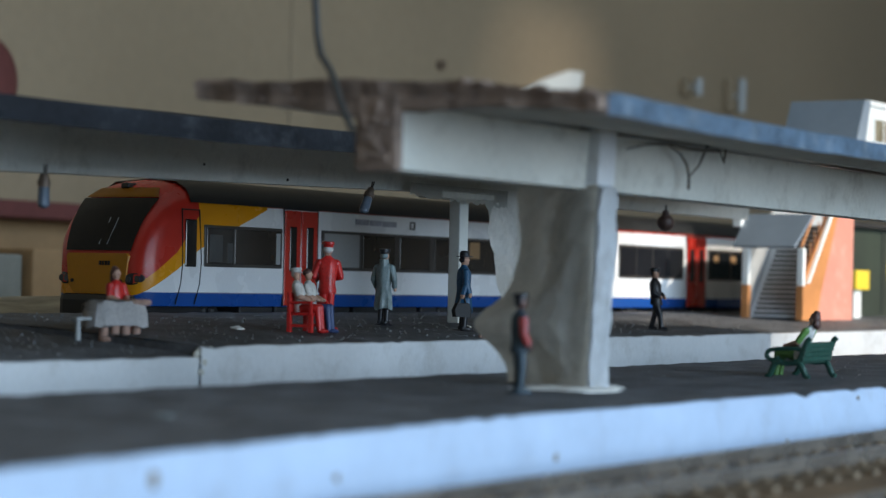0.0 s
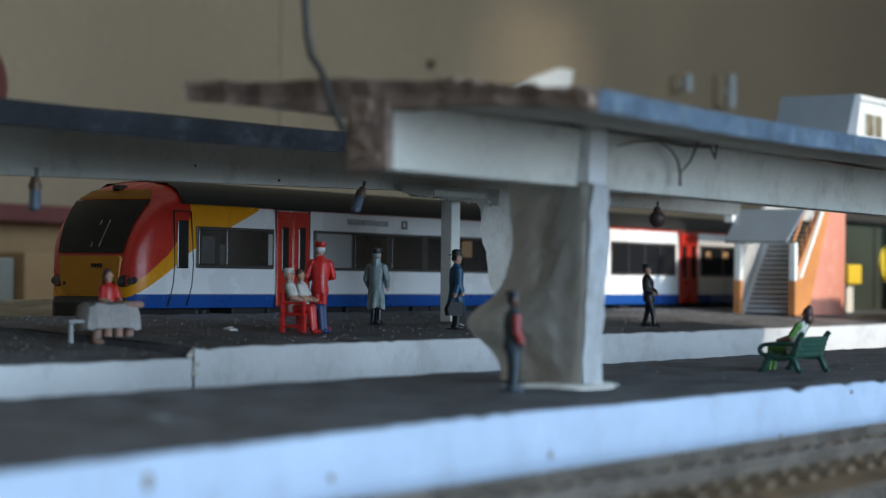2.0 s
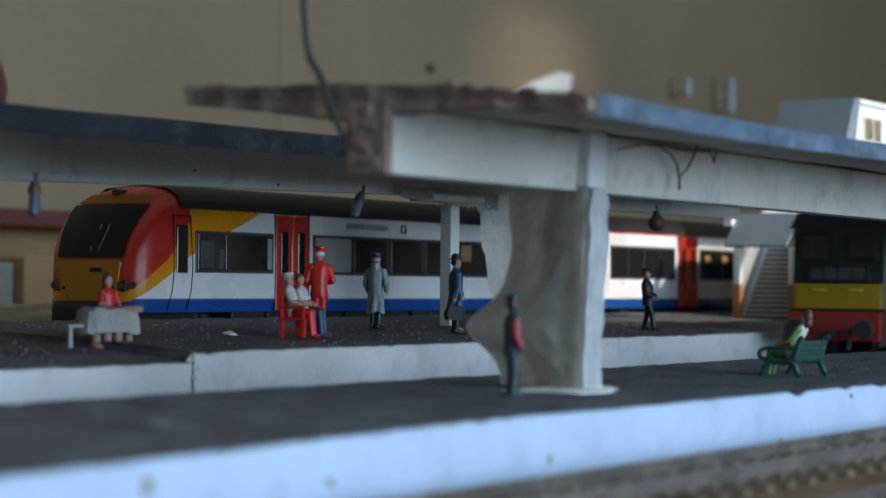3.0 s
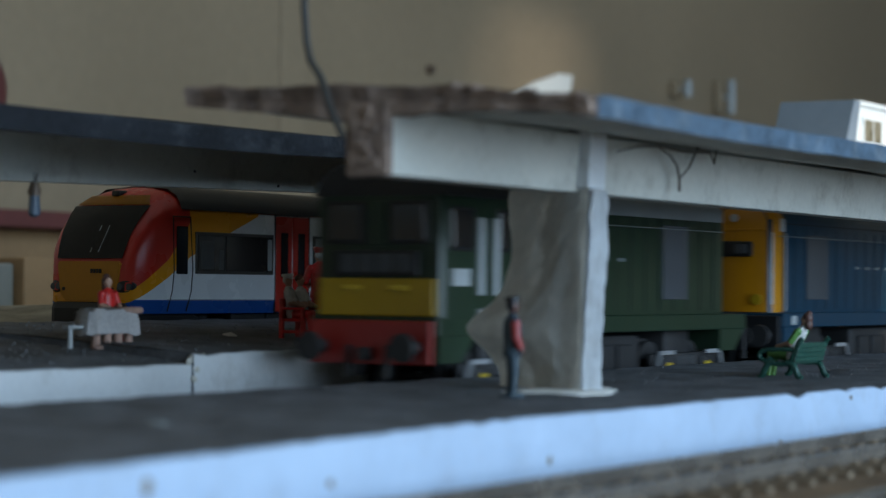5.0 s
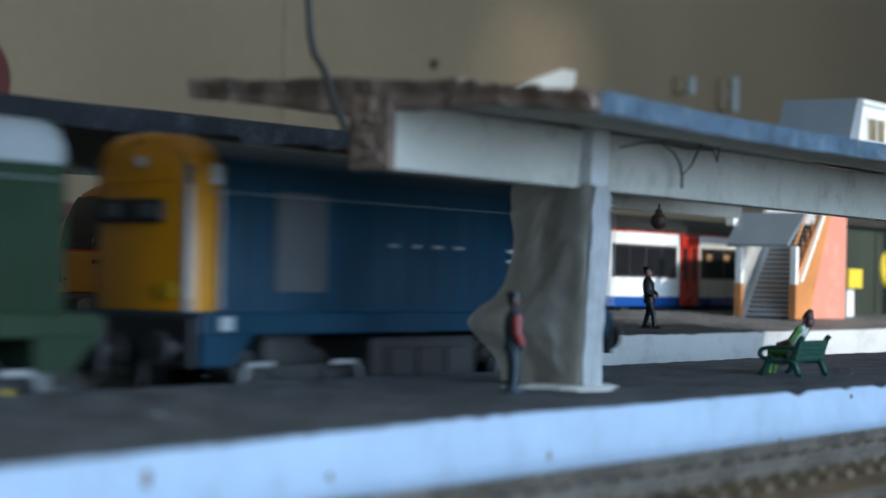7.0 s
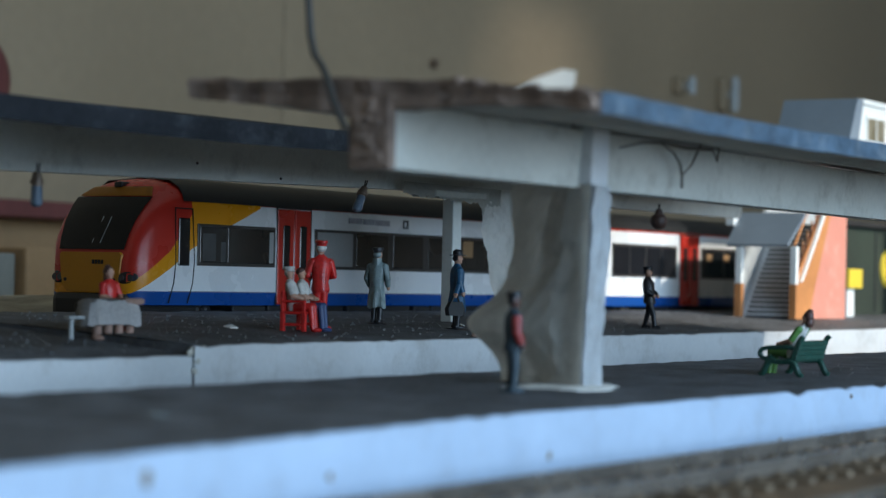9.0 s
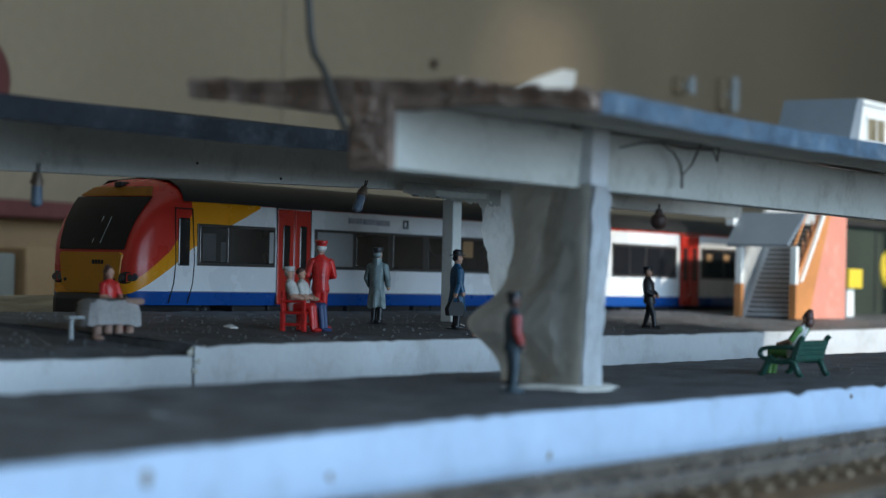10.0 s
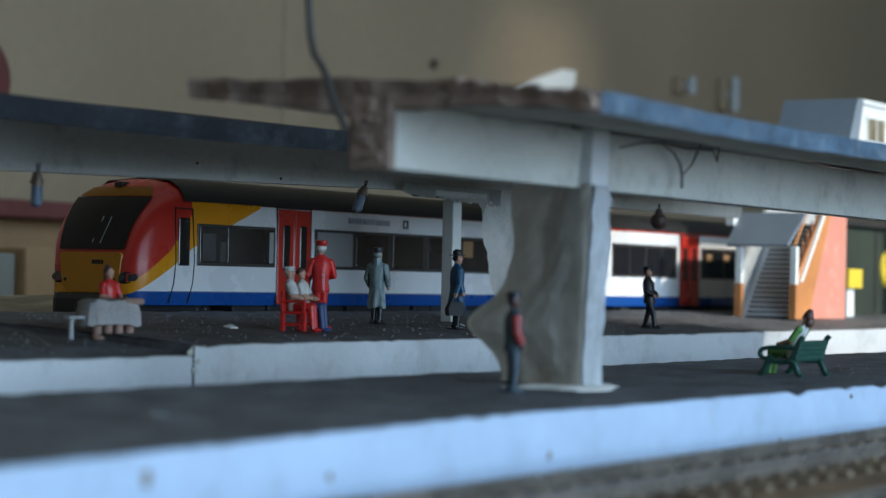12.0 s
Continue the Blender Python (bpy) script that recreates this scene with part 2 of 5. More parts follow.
def box(bm, x0, x1, y0, y1, z0, z1, bevel=0.0, slot=0, turn=None):
    geo = bmesh.ops.create_cube(bm, size=1.0)["verts"]
    m = Matrix.Translation(((x0 + x1) / 2, (y0 + y1) / 2, (z0 + z1) / 2)) @ Matrix.Diagonal((x1 - x0, y1 - y0, z1 - z0, 1))
    bmesh.ops.transform(bm, matrix=(turn @ m) if turn else m, verts=geo)
    faces = list({f for v in geo for f in v.link_faces})
    for f in faces:
        f.material_index = slot
    if bevel:
        out = bmesh.ops.bevel(bm, geom=list({e for f in faces for e in f.edges}), offset=bevel, segments=2, profile=0.5, affect="EDGES")
        for f in out["faces"]:
            f.material_index = slot
    return bm


def tube(bm, a, b, r0, r1=None, seg=10, slot=0, caps=True):
    """A tapered rod from a to b."""
    a, b = Vector(a), Vector(b)
    r1 = r0 if r1 is None else r1
    q = (b - a).to_track_quat("Z", "Y").to_matrix().to_4x4()
    out = bmesh.ops.create_cone(bm, cap_ends=caps, segments=seg, radius1=r0, radius2=r1, depth=(b - a).length,
                                matrix=Matrix.Translation((a + b) / 2) @ q)
    for f in {f for v in out["verts"] for f in v.link_faces}:
        f.material_index = slot
    return bm


def ball(bm, centre, rx, ry, rz, slot=0, seg=12, turn=None):
    m = Matrix.Translation(centre) @ (turn if turn else Matrix()) @ Matrix.Diagonal((rx, ry, rz, 1))
    out = bmesh.ops.create_uvsphere(bm, u_segments=seg, v_segments=max(6, seg * 2 // 3), radius=1.0, matrix=m)
    for f in {f for v in out["verts"] for f in v.link_faces}:
        f.material_index = slot
    return bm


def loft(bm, rings, slot=0, closed=True, caps=True):
    """Skin rings of points, each ring of the same count."""
    rows = [[bm.verts.new(p) for p in ring] for ring in rings]
    count = len(rows[0])
    for r0, r1 in zip(rows, rows[1:]):
        for i in range(count if closed else count - 1):
            j = (i + 1) % count
            bm.faces.new((r0[i], r0[j], r1[j], r1[i])).material_index = slot
    if caps:
        bm.faces.new(rows[0]).material_index = slot
        bm.faces.new(list(reversed(rows[-1]))).material_index = slot
    return bm


def bent(bm, points, radius, seg=8, slot=0):
    """A round bar bent through points, in one skin."""
    pts = [Vector(p) for p in points]
    rings = []
    for i, p in enumerate(pts):
        way = (pts[min(i + 1, len(pts) - 1)] - pts[max(i - 1, 0)]).normalized()
        side = way.cross(Vector((0.9, 0.3, 0.31))).normalized()
        up = way.cross(side)
        rings.append([p + radius * (math.cos(k * math.tau / seg) * side + math.sin(k * math.tau / seg) * up) for k in range(seg)])
    return loft(bm, rings, slot)


def strand(name, points, radius, material, parent=None, at=None):
    """A bent wire through points."""
    return part(name, bent(bmesh.new(), points, radius), material, parent, smooth=True, at=at)


def B():
    return bmesh.new()


def pebbles(name, spots, material, parent, label):
    """Many small stones as one mesh: each an uneven eight-sided lump at (x, y, z, r)."""
    rng = random.Random(len(spots))
    verts, faces = [], []
    for x, y, z, q in spots:
        k = len(verts)
        for a, b, c in ((1, 0, 0), (0, 1, 0), (-1, 0, 0), (0, -1, 0), (0, 0, 1), (0, 0, -1)):
            w = q * rng.uniform(0.7, 1.25)
            verts.append(((x + a * w * 1.2) * MM, (y + b * w) * MM, (z + c * w * 0.75) * MM))
        for i in range(4):
            faces.append((k + i, k + (i + 1) % 4, k + 4))
            faces.append((k + (i + 1) % 4, k + i, k + 5))
    me = bpy.data.meshes.new(name)
    me.from_pydata(verts, [], faces)
    me.materials.append(material)
    ob = new(name, me)
    ob.parent = parent
    return tagged(ob, label, kind="stuff")


# ---- the room ----
def slab(name, label, x0, x1, y0, y1, z0, z1, material, category="wall"):
    ob = part(name, box(B(), x0, x1, y0, y1, z0, z1), material)
    return tagged(ob, label, category, kind="structure")


RX0, RX1, RY0, RY1, RZ0, RZ1 = -1700, 3300, -1200, 800, -850, 1600
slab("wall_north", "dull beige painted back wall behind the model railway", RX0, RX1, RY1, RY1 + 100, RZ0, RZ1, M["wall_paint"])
slab("wall_east", "unseen end wall of the shed, pale to bounce light", RX1, RX1 + 100, RY0, RY1, RZ0, RZ1, M["room_bounce_paint"])
slab("wall_west", "unseen end wall of the shed, pale to bounce light", RX0 - 100, RX0, RY0, RY1, RZ0, RZ1, M["room_bounce_paint"])
slab("floor", "unseen floor of the shed under the layout, pale to bounce light", RX0, RX1, RY0, RY1, RZ0 - 100, RZ0, M["room_bounce_paint"], "floor")
slab("ceiling", "unseen ceiling of the shed, pale to bounce light", RX0 - 100, RX1 + 100, RY0 - 100, RY1 + 100, RZ1, RZ1 + 100, M["room_bounce_paint"], "ceiling")

# the unseen window wall: a wide window under an added overhang, a high band and a slot made to throw a sun patch
bm = B()
xs, zs = [RX0, -440, 960, 1065, 1850, 2010, 2150, RX1], [RZ0, -70, 850, 870, 1180, 1462, 1556, RZ1]
for i in range(7):
    for j in range(7):
        if (i, j) in ((1, 1), (1, 2), (3, 2), (3, 3), (4, 2), (4, 3), (5, 2), (5, 3), (4, 5)):
            continue
        box(bm, xs[i], xs[i + 1], RY0 - 100, RY0, zs[j], zs[j + 1])
tagged(part("wall_south", bm, M["room_bounce_paint"]), "unseen wall with window openings and a slot added for a sun patch", "wall", kind="structure")

# unseen slab, added only to block direct sun from the wide window
slab("eaves", "unseen overhang added to keep the sun out of the window", -900, 1045, RY0 - 1600, RY0 - 100, 1010, 1060, M["room_bounce_paint"], "eaves")
bm = B()
box(bm, -760, 2700, 62, 796, -18, 0, 1.0)
tagged(part("baseboard_table", bm, M["baseboard"]), "brown wooden baseboard carrying the model railway", "baseboard", kind="structure")

# wall seam and its cable
bm = B()
box(bm, 1098, 1124, 798.6, 800, -200, 900, 0.5)
tagged(part("trim", bm, M["wall_paint"]), "painted cover strip over a wall panel joint", "trim", kind="structure")
bm = B()
tube(bm, (1275, 801, 186), (1275, 795, 186), 3.8, 3.0, 12)
tagged(part("wall_screw", bm, M["lamp_brass"]), "dark round screw head in the wall", "screw")


for x, h in ((1668, 14), (1758, 30)):
    hook = thing("wall_bracket", "shiny metal bracket screwed to the back wall", "bracket", mpose(x, 800, 205), "brackets on the wall")
    bm = B()
    box(bm, -6, 6, -9, 0, -h / 2, h / 2, 2.0)
    part("plate", bm, M["wall_paint"], hook, "painted back plate")
    bm = B()
    tube(bm, (0, -16, -h / 2), (0, -16, h / 2), 3.2, 3.2, 16)
    tube(bm, (0, -16, 0), (0, -5, 0), 2, 2, 10)
    part("pin", bm, M["pale_grey"], hook, smooth=True)


# white wedge standing in for a bright reflection on the wall paint
bm = B()
loft(bm, [[(1372, y, 171), (1476, y, 171), (1482, y, 200), (1462, y, 200), (1424, y, 190)] for y in (796, 799)])
tagged(part("wall_card", bm, M["white_card"]), "white wedge added for the bright glint on the wall", "card")


# ---- platforms and tracks ----
def rough_edge(rng, x0, x1, step):
    out, x = [], x0
    while x < x1:
        out.append(x)
        x += step * rng.uniform(0.6, 1.4)
    return out + [x1]


def platform(name, label, x0, x1, y0, y1, z_front, z_back, z_low, face_material, seed, step=4.5, chips=(), bow=(0.0, 0.0)):
    """A board platform: a dark gritty top and a white painted face with a worn upper edge."""
    rng = random.Random(seed)
    ob = thing(name, label, "platform", mpose(0, 0, 0), kind="structure")
    xs = rough_edge(rng, x0, x1, step)

    def shift(x):
        """How far the hand-cut edge strays from a straight line."""
        return -bow[0] * max(0, 300 - x) - bow[1] * max(0, min(x, 500) - 300)

    lip = []
    for x in xs:
        drop = 0.2 + abs(rng.gauss(0, 0.16)) + sum(d for cx, w, d in chips if abs(x - cx) < w)
        lip.append((x, y0 + shift(x) + rng.uniform(0.0, 0.6), z_front - drop))
    top = B()
    rows = [[(x, y, z + 0.03) for x, y, z in lip], [(x, y + 1.6, z_front - (z_front - z) * 0.35) for x, y, z in lip]]
    for k in range(1, 9):
        f = k / 8
        rows.append([(x, y0 + shift(x) * (1 - f) + (y1 - y0) * f, z_front + (z_back - z_front) * f + rng.uniform(-0.16, 0.16)) for x in xs])
    rows.append([(x, y1, z_low) for x in xs])
    loft(top, rows, closed=False, caps=False)
    part("platform_top", top, M["tarmac"], ob, "dark grey gritty platform surface", smooth=True)
    end = B()
    end.faces.new([end.verts.new(p) for p in ((xs[0], y1, z_low), (xs[0], y1, z_back), (xs[0], y0 + 0.6, z_front - 0.3), (xs[0], y0, z_low))])
    part("platform_end_board", end, M["tarmac"], ob, "dark gritty end of the board")
    face = B()
    loft(face, [[(x, y + 2.0, z - 0.05) for x, y, z in lip], lip, [(x, y - 0.5, z - 0.35) for x, y, z in lip],
                [(x, y - 0.6 + rng.uniform(-0.12, 0.12), (z + z_low) / 2) for x, y, z in lip], [(x, y - 0.4, z_low) for x, y, z in lip]],
         closed=False, caps=False)
    part("platform_face", face, face_material, ob, "chipped white painted platform face", smooth=True)
    spots = []
    for _ in range(6500):
        x, f, q = rng.uniform(max(x0, 150), min(x1, 950)), rng.uniform(0.03, 0.97), 0.08 + (0.42 if y0 > 250 else 0.2) * rng.random() ** 6
        spots.append((x, y0 + (y1 - y0) * f, z_front + (z_back - z_front) * f + q * 0.3, q))
    pebbles("grit", spots, M["pale_grit"], ob, "loose grey grit")
    return ob


M["pale_grit"] = mat("pale_grit", (0.16, 0.16, 0.16), 0.8, vary=0.6, grain=300, patch=40)
platform("platform_near", "low dark-topped model platform with a chipped white face", -120, 1500, 177, 251, 12.5, 13.4, 0.0, M["edge_paint_skylit"], 3,
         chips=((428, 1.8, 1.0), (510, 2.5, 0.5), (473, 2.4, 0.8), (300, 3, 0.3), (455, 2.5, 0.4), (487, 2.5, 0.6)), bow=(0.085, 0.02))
platform("platform_far", "raised dark-topped model platform with a white face", 380, 1500, 299.5, 391, 18.8, 23.5, 0.0, M["platform_white"], 5, chips=((384, 3, 0.6), (640, 4, 0.4)))
platform("platform_end", "lower end section of the dark model platform", -120, 380.5, 300.2, 391, 16.5, 23.5, 0.0, M["platform_white"], 8)


def track(name, label, x0, x1, yc, z_rail, seed, bed_from=0.0, edge=22.0):
    """Two rails on chairs and sleepers over a ballast bed; z_rail is the rail top."""
    rng = random.Random(seed)
    ob = thing(name, label, "track", mpose(0, yc, 0), kind="structure")
    bed = B()
    zb = z_rail - 4.0
    loft(bed, [[(x0, y, z), (x1, y, z)] for y, z in ((-edge, bed_from), (-edge + 5, zb + 0.3), (edge - 5, zb + 0.3), (edge, bed_from))], closed=False, caps=False)
    part("ballast_bed", bed, M["ballast"], ob, "brown ballast bed")
    for side in (-8.25, 8.25):
        r = B()
        shape = [(-1.1, 0), (1.1, 0), (1.1, 0.4), (0.35, 0.7), (0.35, 1.7), (0.75, 1.9), (0.75, 2.5), (-0.75, 2.5), (-0.75, 1.9), (-0.35, 1.7), (-0.35, 0.7), (-1.1, 0.4)]
        loft(r, [[(x, side + a, z_rail - 2.5 + b) for a, b in shape] for x in (x0, x1)])
        part("rail", r, M["rail"], ob, "worn brownish metal rail")
    x, me = x0 + 3, None
    while x < min(x1, x0 + 1300):
        if me is None:
            bm = B()
            box(bm, -1.45, 1.45, -16, 16, -1.4, 0.4, 0.25)
            for side in (-8.25, 8.25):
                for s2 in (-1, 1):
                    box(bm, -1.2, 1.2, side + s2 * 1.6 - 0.8, side + s2 * 1.6 + 0.8, 0.2, 0.9, 0.2)
            first = part("sleeper", bm, M["sleeper"], ob, "", at=mpose(x, 0, z_rail - 3.0))
            me = first.data
        else:
            s = new("sleeper", me)
            s.parent = ob
            s.matrix_basis = mpose(x + rng.uniform(-0.3, 0.3), rng.uniform(-0.2, 0.2), z_rail - 3.0, 0, 0, rng.uniform(-0.8, 0.8))
        x += 9.0
    spots = []
    for _ in range(2400):
        x, y, q = rng.uniform(max(x0, 180), 950), rng.uniform(-edge, edge), rng.uniform(0.15, 0.36)
        z = zb + 0.3 if abs(y) < edge - 5 else zb + 0.3 - (abs(y) - edge + 5) * (zb + 0.3 - bed_from) / 5
        spots.append((x, y, z + q * 0.2, q))
    pebbles("ballast_stones", spots, M["ballast"], ob, "loose brown ballast stones")
    return ob


track("track_front", "brown model railway track beside the platform", -100, 1500, 153.7, 4.5, 11)
track("track_second", "second brown model railway track on the baseboard", -100, 1500, 103.0, 4.5, 12)
track("track_middle", "model railway track between the two platforms", -700, 2200, 271.7, 5.5, 13, 0.0, 20.0)
track("track_back", "raised model railway track behind the far platform", 300, 2200, 413.0, 15.2, 14, 0.0)


# ---- canopies ----
def warped_roof(name, ob, x0, x1, profile, thick, materials, label, seed, rise=0.0, wave=0.25):
    """A thin bowed board: profile of (y, z) across, run along x; slot 1 the cut end, slot 2 the near edge."""
    rng = random.Random(seed)
    bm = B()
    n = 40
    tops, lows = [], []
    for i in range(n + 1):
        x = x0 + (x1 - x0) * (i / n) ** 1.3
        w = [rng.uniform(-wave, wave) * 0.5 + wave * math.sin(x * 0.045 + k) for k in range(len(profile))]
        jag = [rng.uniform(-1.6, 1.2) if i == 0 else 0 for _ in profile]
        tops.append([bm.verts.new((x + j, y, z + rise * (x - x0) + dz)) for (y, z), dz, j in zip(profile, w, jag)])
        lows.append([bm.verts.new((x + j * 0.6, y, z + rise * (x - x0) + dz - thick * (1 + 0.18 * math.sin(7 * k + 2)))) for k, ((y, z), dz, j) in enumerate(zip(profile, w, jag))])
    m = len(profile)
    for i in range(n):
        for k in range(m - 1):
            bm.faces.new((tops[i][k], tops[i + 1][k], tops[i + 1][k + 1], tops[i][k + 1])).material_index = 0
            bm.faces.new((lows[i][k], lows[i][k + 1], lows[i + 1][k + 1], lows[i + 1][k])).material_index = 3
        bm.faces.new((tops[i][0], lows[i][0], lows[i + 1][0], tops[i + 1][0])).material_index = 2
        bm.faces.new((tops[i][-1], tops[i + 1][-1], lows[i + 1][-1], lows[i][-1])).material_index = 2
    for i in (0, n):
        for k in range(m - 1):
            bm.faces.new((tops[i][k], tops[i][k + 1], lows[i][k + 1], lows[i][k])).material_index = 1
    return part(name, bm, materials, ob, label, smooth=True)


def arc(points, n):
    """Points between the given ones, evenly over y."""
    out = []
    for i in range(n + 1):
        y = points[0][0] + (points[-1][0] - points[0][0]) * i / n
        for (a, za), (b, zb) in zip(points, points[1:]):
            if a - 1e-6 <= y <= b + 1e-6:
                out.append((y, za + (zb - za) * (y - a) / (b - a)))
                break
    return out


near_canopy = thing("near_canopy", "white and blue-grey wooden platform canopy with a raw broken end", "canopy", mpose(0, 0, 12.6))
prof = arc([(165, 53.2), (182, 55.0), (206, 56.9), (229, 57.4), (251, 58.0)], 20)
warped_roof("roof_board", near_canopy, 316, 720, prof, 3.2, [M["blue_roof"], M["raw_wood"], M["blue_roof"], M["old_white"]], "blue-grey painted board with raw wooden end", 21)
bm = B()
n = 30
rings = []
rng = random.Random(4)
for i in range(n + 1):
    x = 316 + (720 - 316) * i / n
    dz = 0.0 if i else rng.uniform(-0.5, 0.5)
    rings.append([(x, 206.5, 41.0 - 0.0012 * (x - 316)), (x, 206.0, 52.6), (x, 213.0, 53.2), (x, 212.5, 41.0 - 0.0012 * (x - 316))])
loft(bm, rings)
part("beam", bm, M["canopy_paint"], near_canopy, "deep white painted wooden beam")
bm = B()
box(bm, 314.2, 316.6, 205.4, 214.5, 40.6, 54.6, 0.8)
for _ in range(14):
    z = rng.uniform(41, 53)
    box(bm, 313.6, 315, 206 + rng.uniform(0, 5), 208.5 + rng.uniform(0, 5), z, z + rng.uniform(0.5, 1.8), 0.2)
part("beam_end", bm, M["raw_wood"], near_canopy, "raw splintered wooden beam end")


def height_of(points, y):
    """The height at y on the line through points."""
    for (a, za), (b, zb) in zip(points, points[1:]):
        if a <= y <= b:
            return za + (zb - za) * (y - a) / (b - a)
    return points[-1][1]


ROOF_TOP = [(165, 53.2), (182, 55.0), (206, 56.9), (229, 57.4), (251, 58.0)]
ROOF_FOOT = [(165, 49.9), (175, 50.6), (190, 51.2), (204, 51.0), (212, 49.4), (225, 51.4), (251, 53.9)]
# the broken end: a torn layer under the board, with splinters standing out of it
bm = B()
rng = random.Random(71)
rings = []
for k in range(44):
    y = 165.6 + 85.0 * k / 43
    low, high = height_of(ROOF_FOOT, y) + 0.5 * noise.noise(Vector((y * 0.3, 2, 0))), height_of(ROOF_TOP, y) - 0.5
    out = 1.5 * noise.noise(Vector((y * 0.16, 5, 0))) - 0.5 + rng.uniform(-0.25, 0.25)
    rings.append([(315.0 + out, y, low + 0.5), (324, y, low + 0.9), (324, y, high - 2.4), (314.2 + out, y, high - rng.uniform(0.0, 0.3)), (314.8 + out * 0.4, y, (low + high) / 2)])
loft(bm, rings)
for _ in range(26):
    y = rng.uniform(166, 235)
    z = rng.uniform(height_of(ROOF_FOOT, y) + 0.8, height_of(ROOF_TOP, y) - 0.4)
    q = rng.uniform(0.2, 0.5)
    tube(bm, (317, y, z), (313.6 + rng.uniform(-1.6, 0.6), y + rng.uniform(-2.6, 2.6), z + rng.uniform(-0.4, 0.5)), q, q * 0.3, 5)
for y, q in ((189, 1.0), (192.5, 1.3), (178, 0.8), (168.5, 0.9)):
    ball(bm, (315.4, y, height_of(ROOF_TOP, y)), 1.3, 1.9, 0.6 * q, seg=7)
part("torn_end", bm, M["raw_wood"], near_canopy, "dark torn end of the canopy board")
bm = B()
box(bm, 387.6, 391.4, 203.9, 209, 0, 42, 0.5)
box(bm, 383.5, 391.0, 203.5, 209, 41.5, 54.2, 0.5)
box(bm, 393.5, 397, 209, 216, 0, 41, 0.4)
for v in bm.verts:
    v.co.x += 3.6 * v.co.z / 54
part("column", bm, M["white_board"], near_canopy, "white painted wooden column")

# crumpled paper round the column
def crumple(a, b, seed, fine=1.0):
    """Sharp folds at three sizes, as of paper crushed and smoothed again."""
    out = 0.0
    for k, (size, weight) in enumerate(((1.15, 0.8), (2.7, 0.5), (6.0, 0.18 * fine))):
        out += weight * (0.5 - 2.2 * abs(noise.noise(Vector((a * size + 0.35 * b * size, b * size * 0.8, seed + 7.3 * k)))))
    return out


bm = B()
nu, nv = 34, 58
grid = []
for j in range(nv + 1):
    v = j / nv
    row = []
    for i in range(nu + 1):
        u = i / nu
        low = math.exp(-((v - 0.31) / 0.13) ** 2)
        edge = min(1, u * 4)
        wave = crumple(u * 1.1, v * 2.3, 4.0)
        y = 203.6 + u * (25.4 + 0.9 * math.sin(v * 7) - 0.5 * v + 6.4 * low) + 0.5 * crumple(v * 3, 0.4, 9.0) * u
        bulge = 0.9 * math.sin(math.pi * u) * (0.6 + 0.6 * math.sin(v * 4.2)) + 3.4 * u * low
        row.append(bm.verts.new((383.0 - (bulge + 1.15 * wave) * edge + 3.2 * v + 12.0 * u, y, v * 42)))
    grid.append(row)
for j in range(nv):
    for i in range(nu):
        bm.faces.new((grid[j][i], grid[j][i + 1], grid[j + 1][i + 1], grid[j + 1][i]))
bmesh.ops.solidify(bm, geom=bm.faces[:], thickness=0.25)
part("paper_wrap", bm, M["paper"], near_canopy, "crumpled grimy white paper wrapping")
bm = B()
grid = []
for j in range(41):
    v = j / 40
    row = []
    for i in range(13):
        u = i / 12
        x = 383.4 + u * (7.8 - 0.8 * v) + 3.3 * v + (0.9 * crumple(v * 3.1, 0.2, 21.0) if i in (0, 12) else 0.35 * crumple(v * 3.1, u, 21.0)) + 1.1 * u * math.exp(-((v - 0.62) / 0.12) ** 2)
        row.append(bm.verts.new((x, 203.1 - 0.7 * crumple(u * 0.9, v * 2.6, 13.0) - 0.3 * math.sin(math.pi * u), v * 41.5)))
    grid.append(row)
for j in range(40):
    for i in range(12):
        bm.faces.new((grid[j][i], grid[j][i + 1], grid[j + 1][i + 1], grid[j + 1][i]))
bmesh.ops.solidify(bm, geom=bm.faces[:], thickness=0.2)
part("paper_front", bm, M["white_board"], near_canopy, "cleaner white paper creased over the column's front")
bm = B()
ring = []
for k in range(18):
    a = k / 18 * math.tau
    r = 1 + 0.18 * math.sin(3 * a + 1) + 0.1 * math.sin(7 * a)
    ring.append((386 + 17 * r * math.cos(a), 208 + 9 * r * math.sin(a)))
loft(bm, [[(x, y, -0.2) for x, y in ring], [(x, y, 0.35) for x, y in ring], [(386 + (x - 386) * 0.6, 208 + (y - 208) * 0.6, 0.8) for x, y in ring]])
part("base_plate", bm, M["paper"], near_canopy, "pale glue spread round the column foot")

far_canopy = thing("far_canopy", "dark slate-roofed white platform canopy on posts", "canopy", mpose(0, 0, 21.0))
prof = arc([(300, 43.8), (320, 45.9), (341, 47.3), (362, 46.7), (384, 45.0)], 14)
warped_roof("roof_board", far_canopy, -120, 775, prof, 4.4, [M["slate"], M["raw_wood"], M["slate"], M["old_white"]], "dark slate grey roof board with a torn edge", 22, rise=0.010, wave=0.3)
bm = B()
rings = []
for i in range(31):
    x = -120 + (770 + 120) * i / 30
    z0 = 36.0 + 0.02 * (x - 360)
    z0 = min(z0, 39.6)
    rings.append([(x, 340.0, z0), (x, 338.5, 50.5), (x, 346, 50.5), (x, 345.2, z0)])
loft(bm, rings)
part("beam", bm, M["far_paint"], far_canopy, "deep white painted beam")
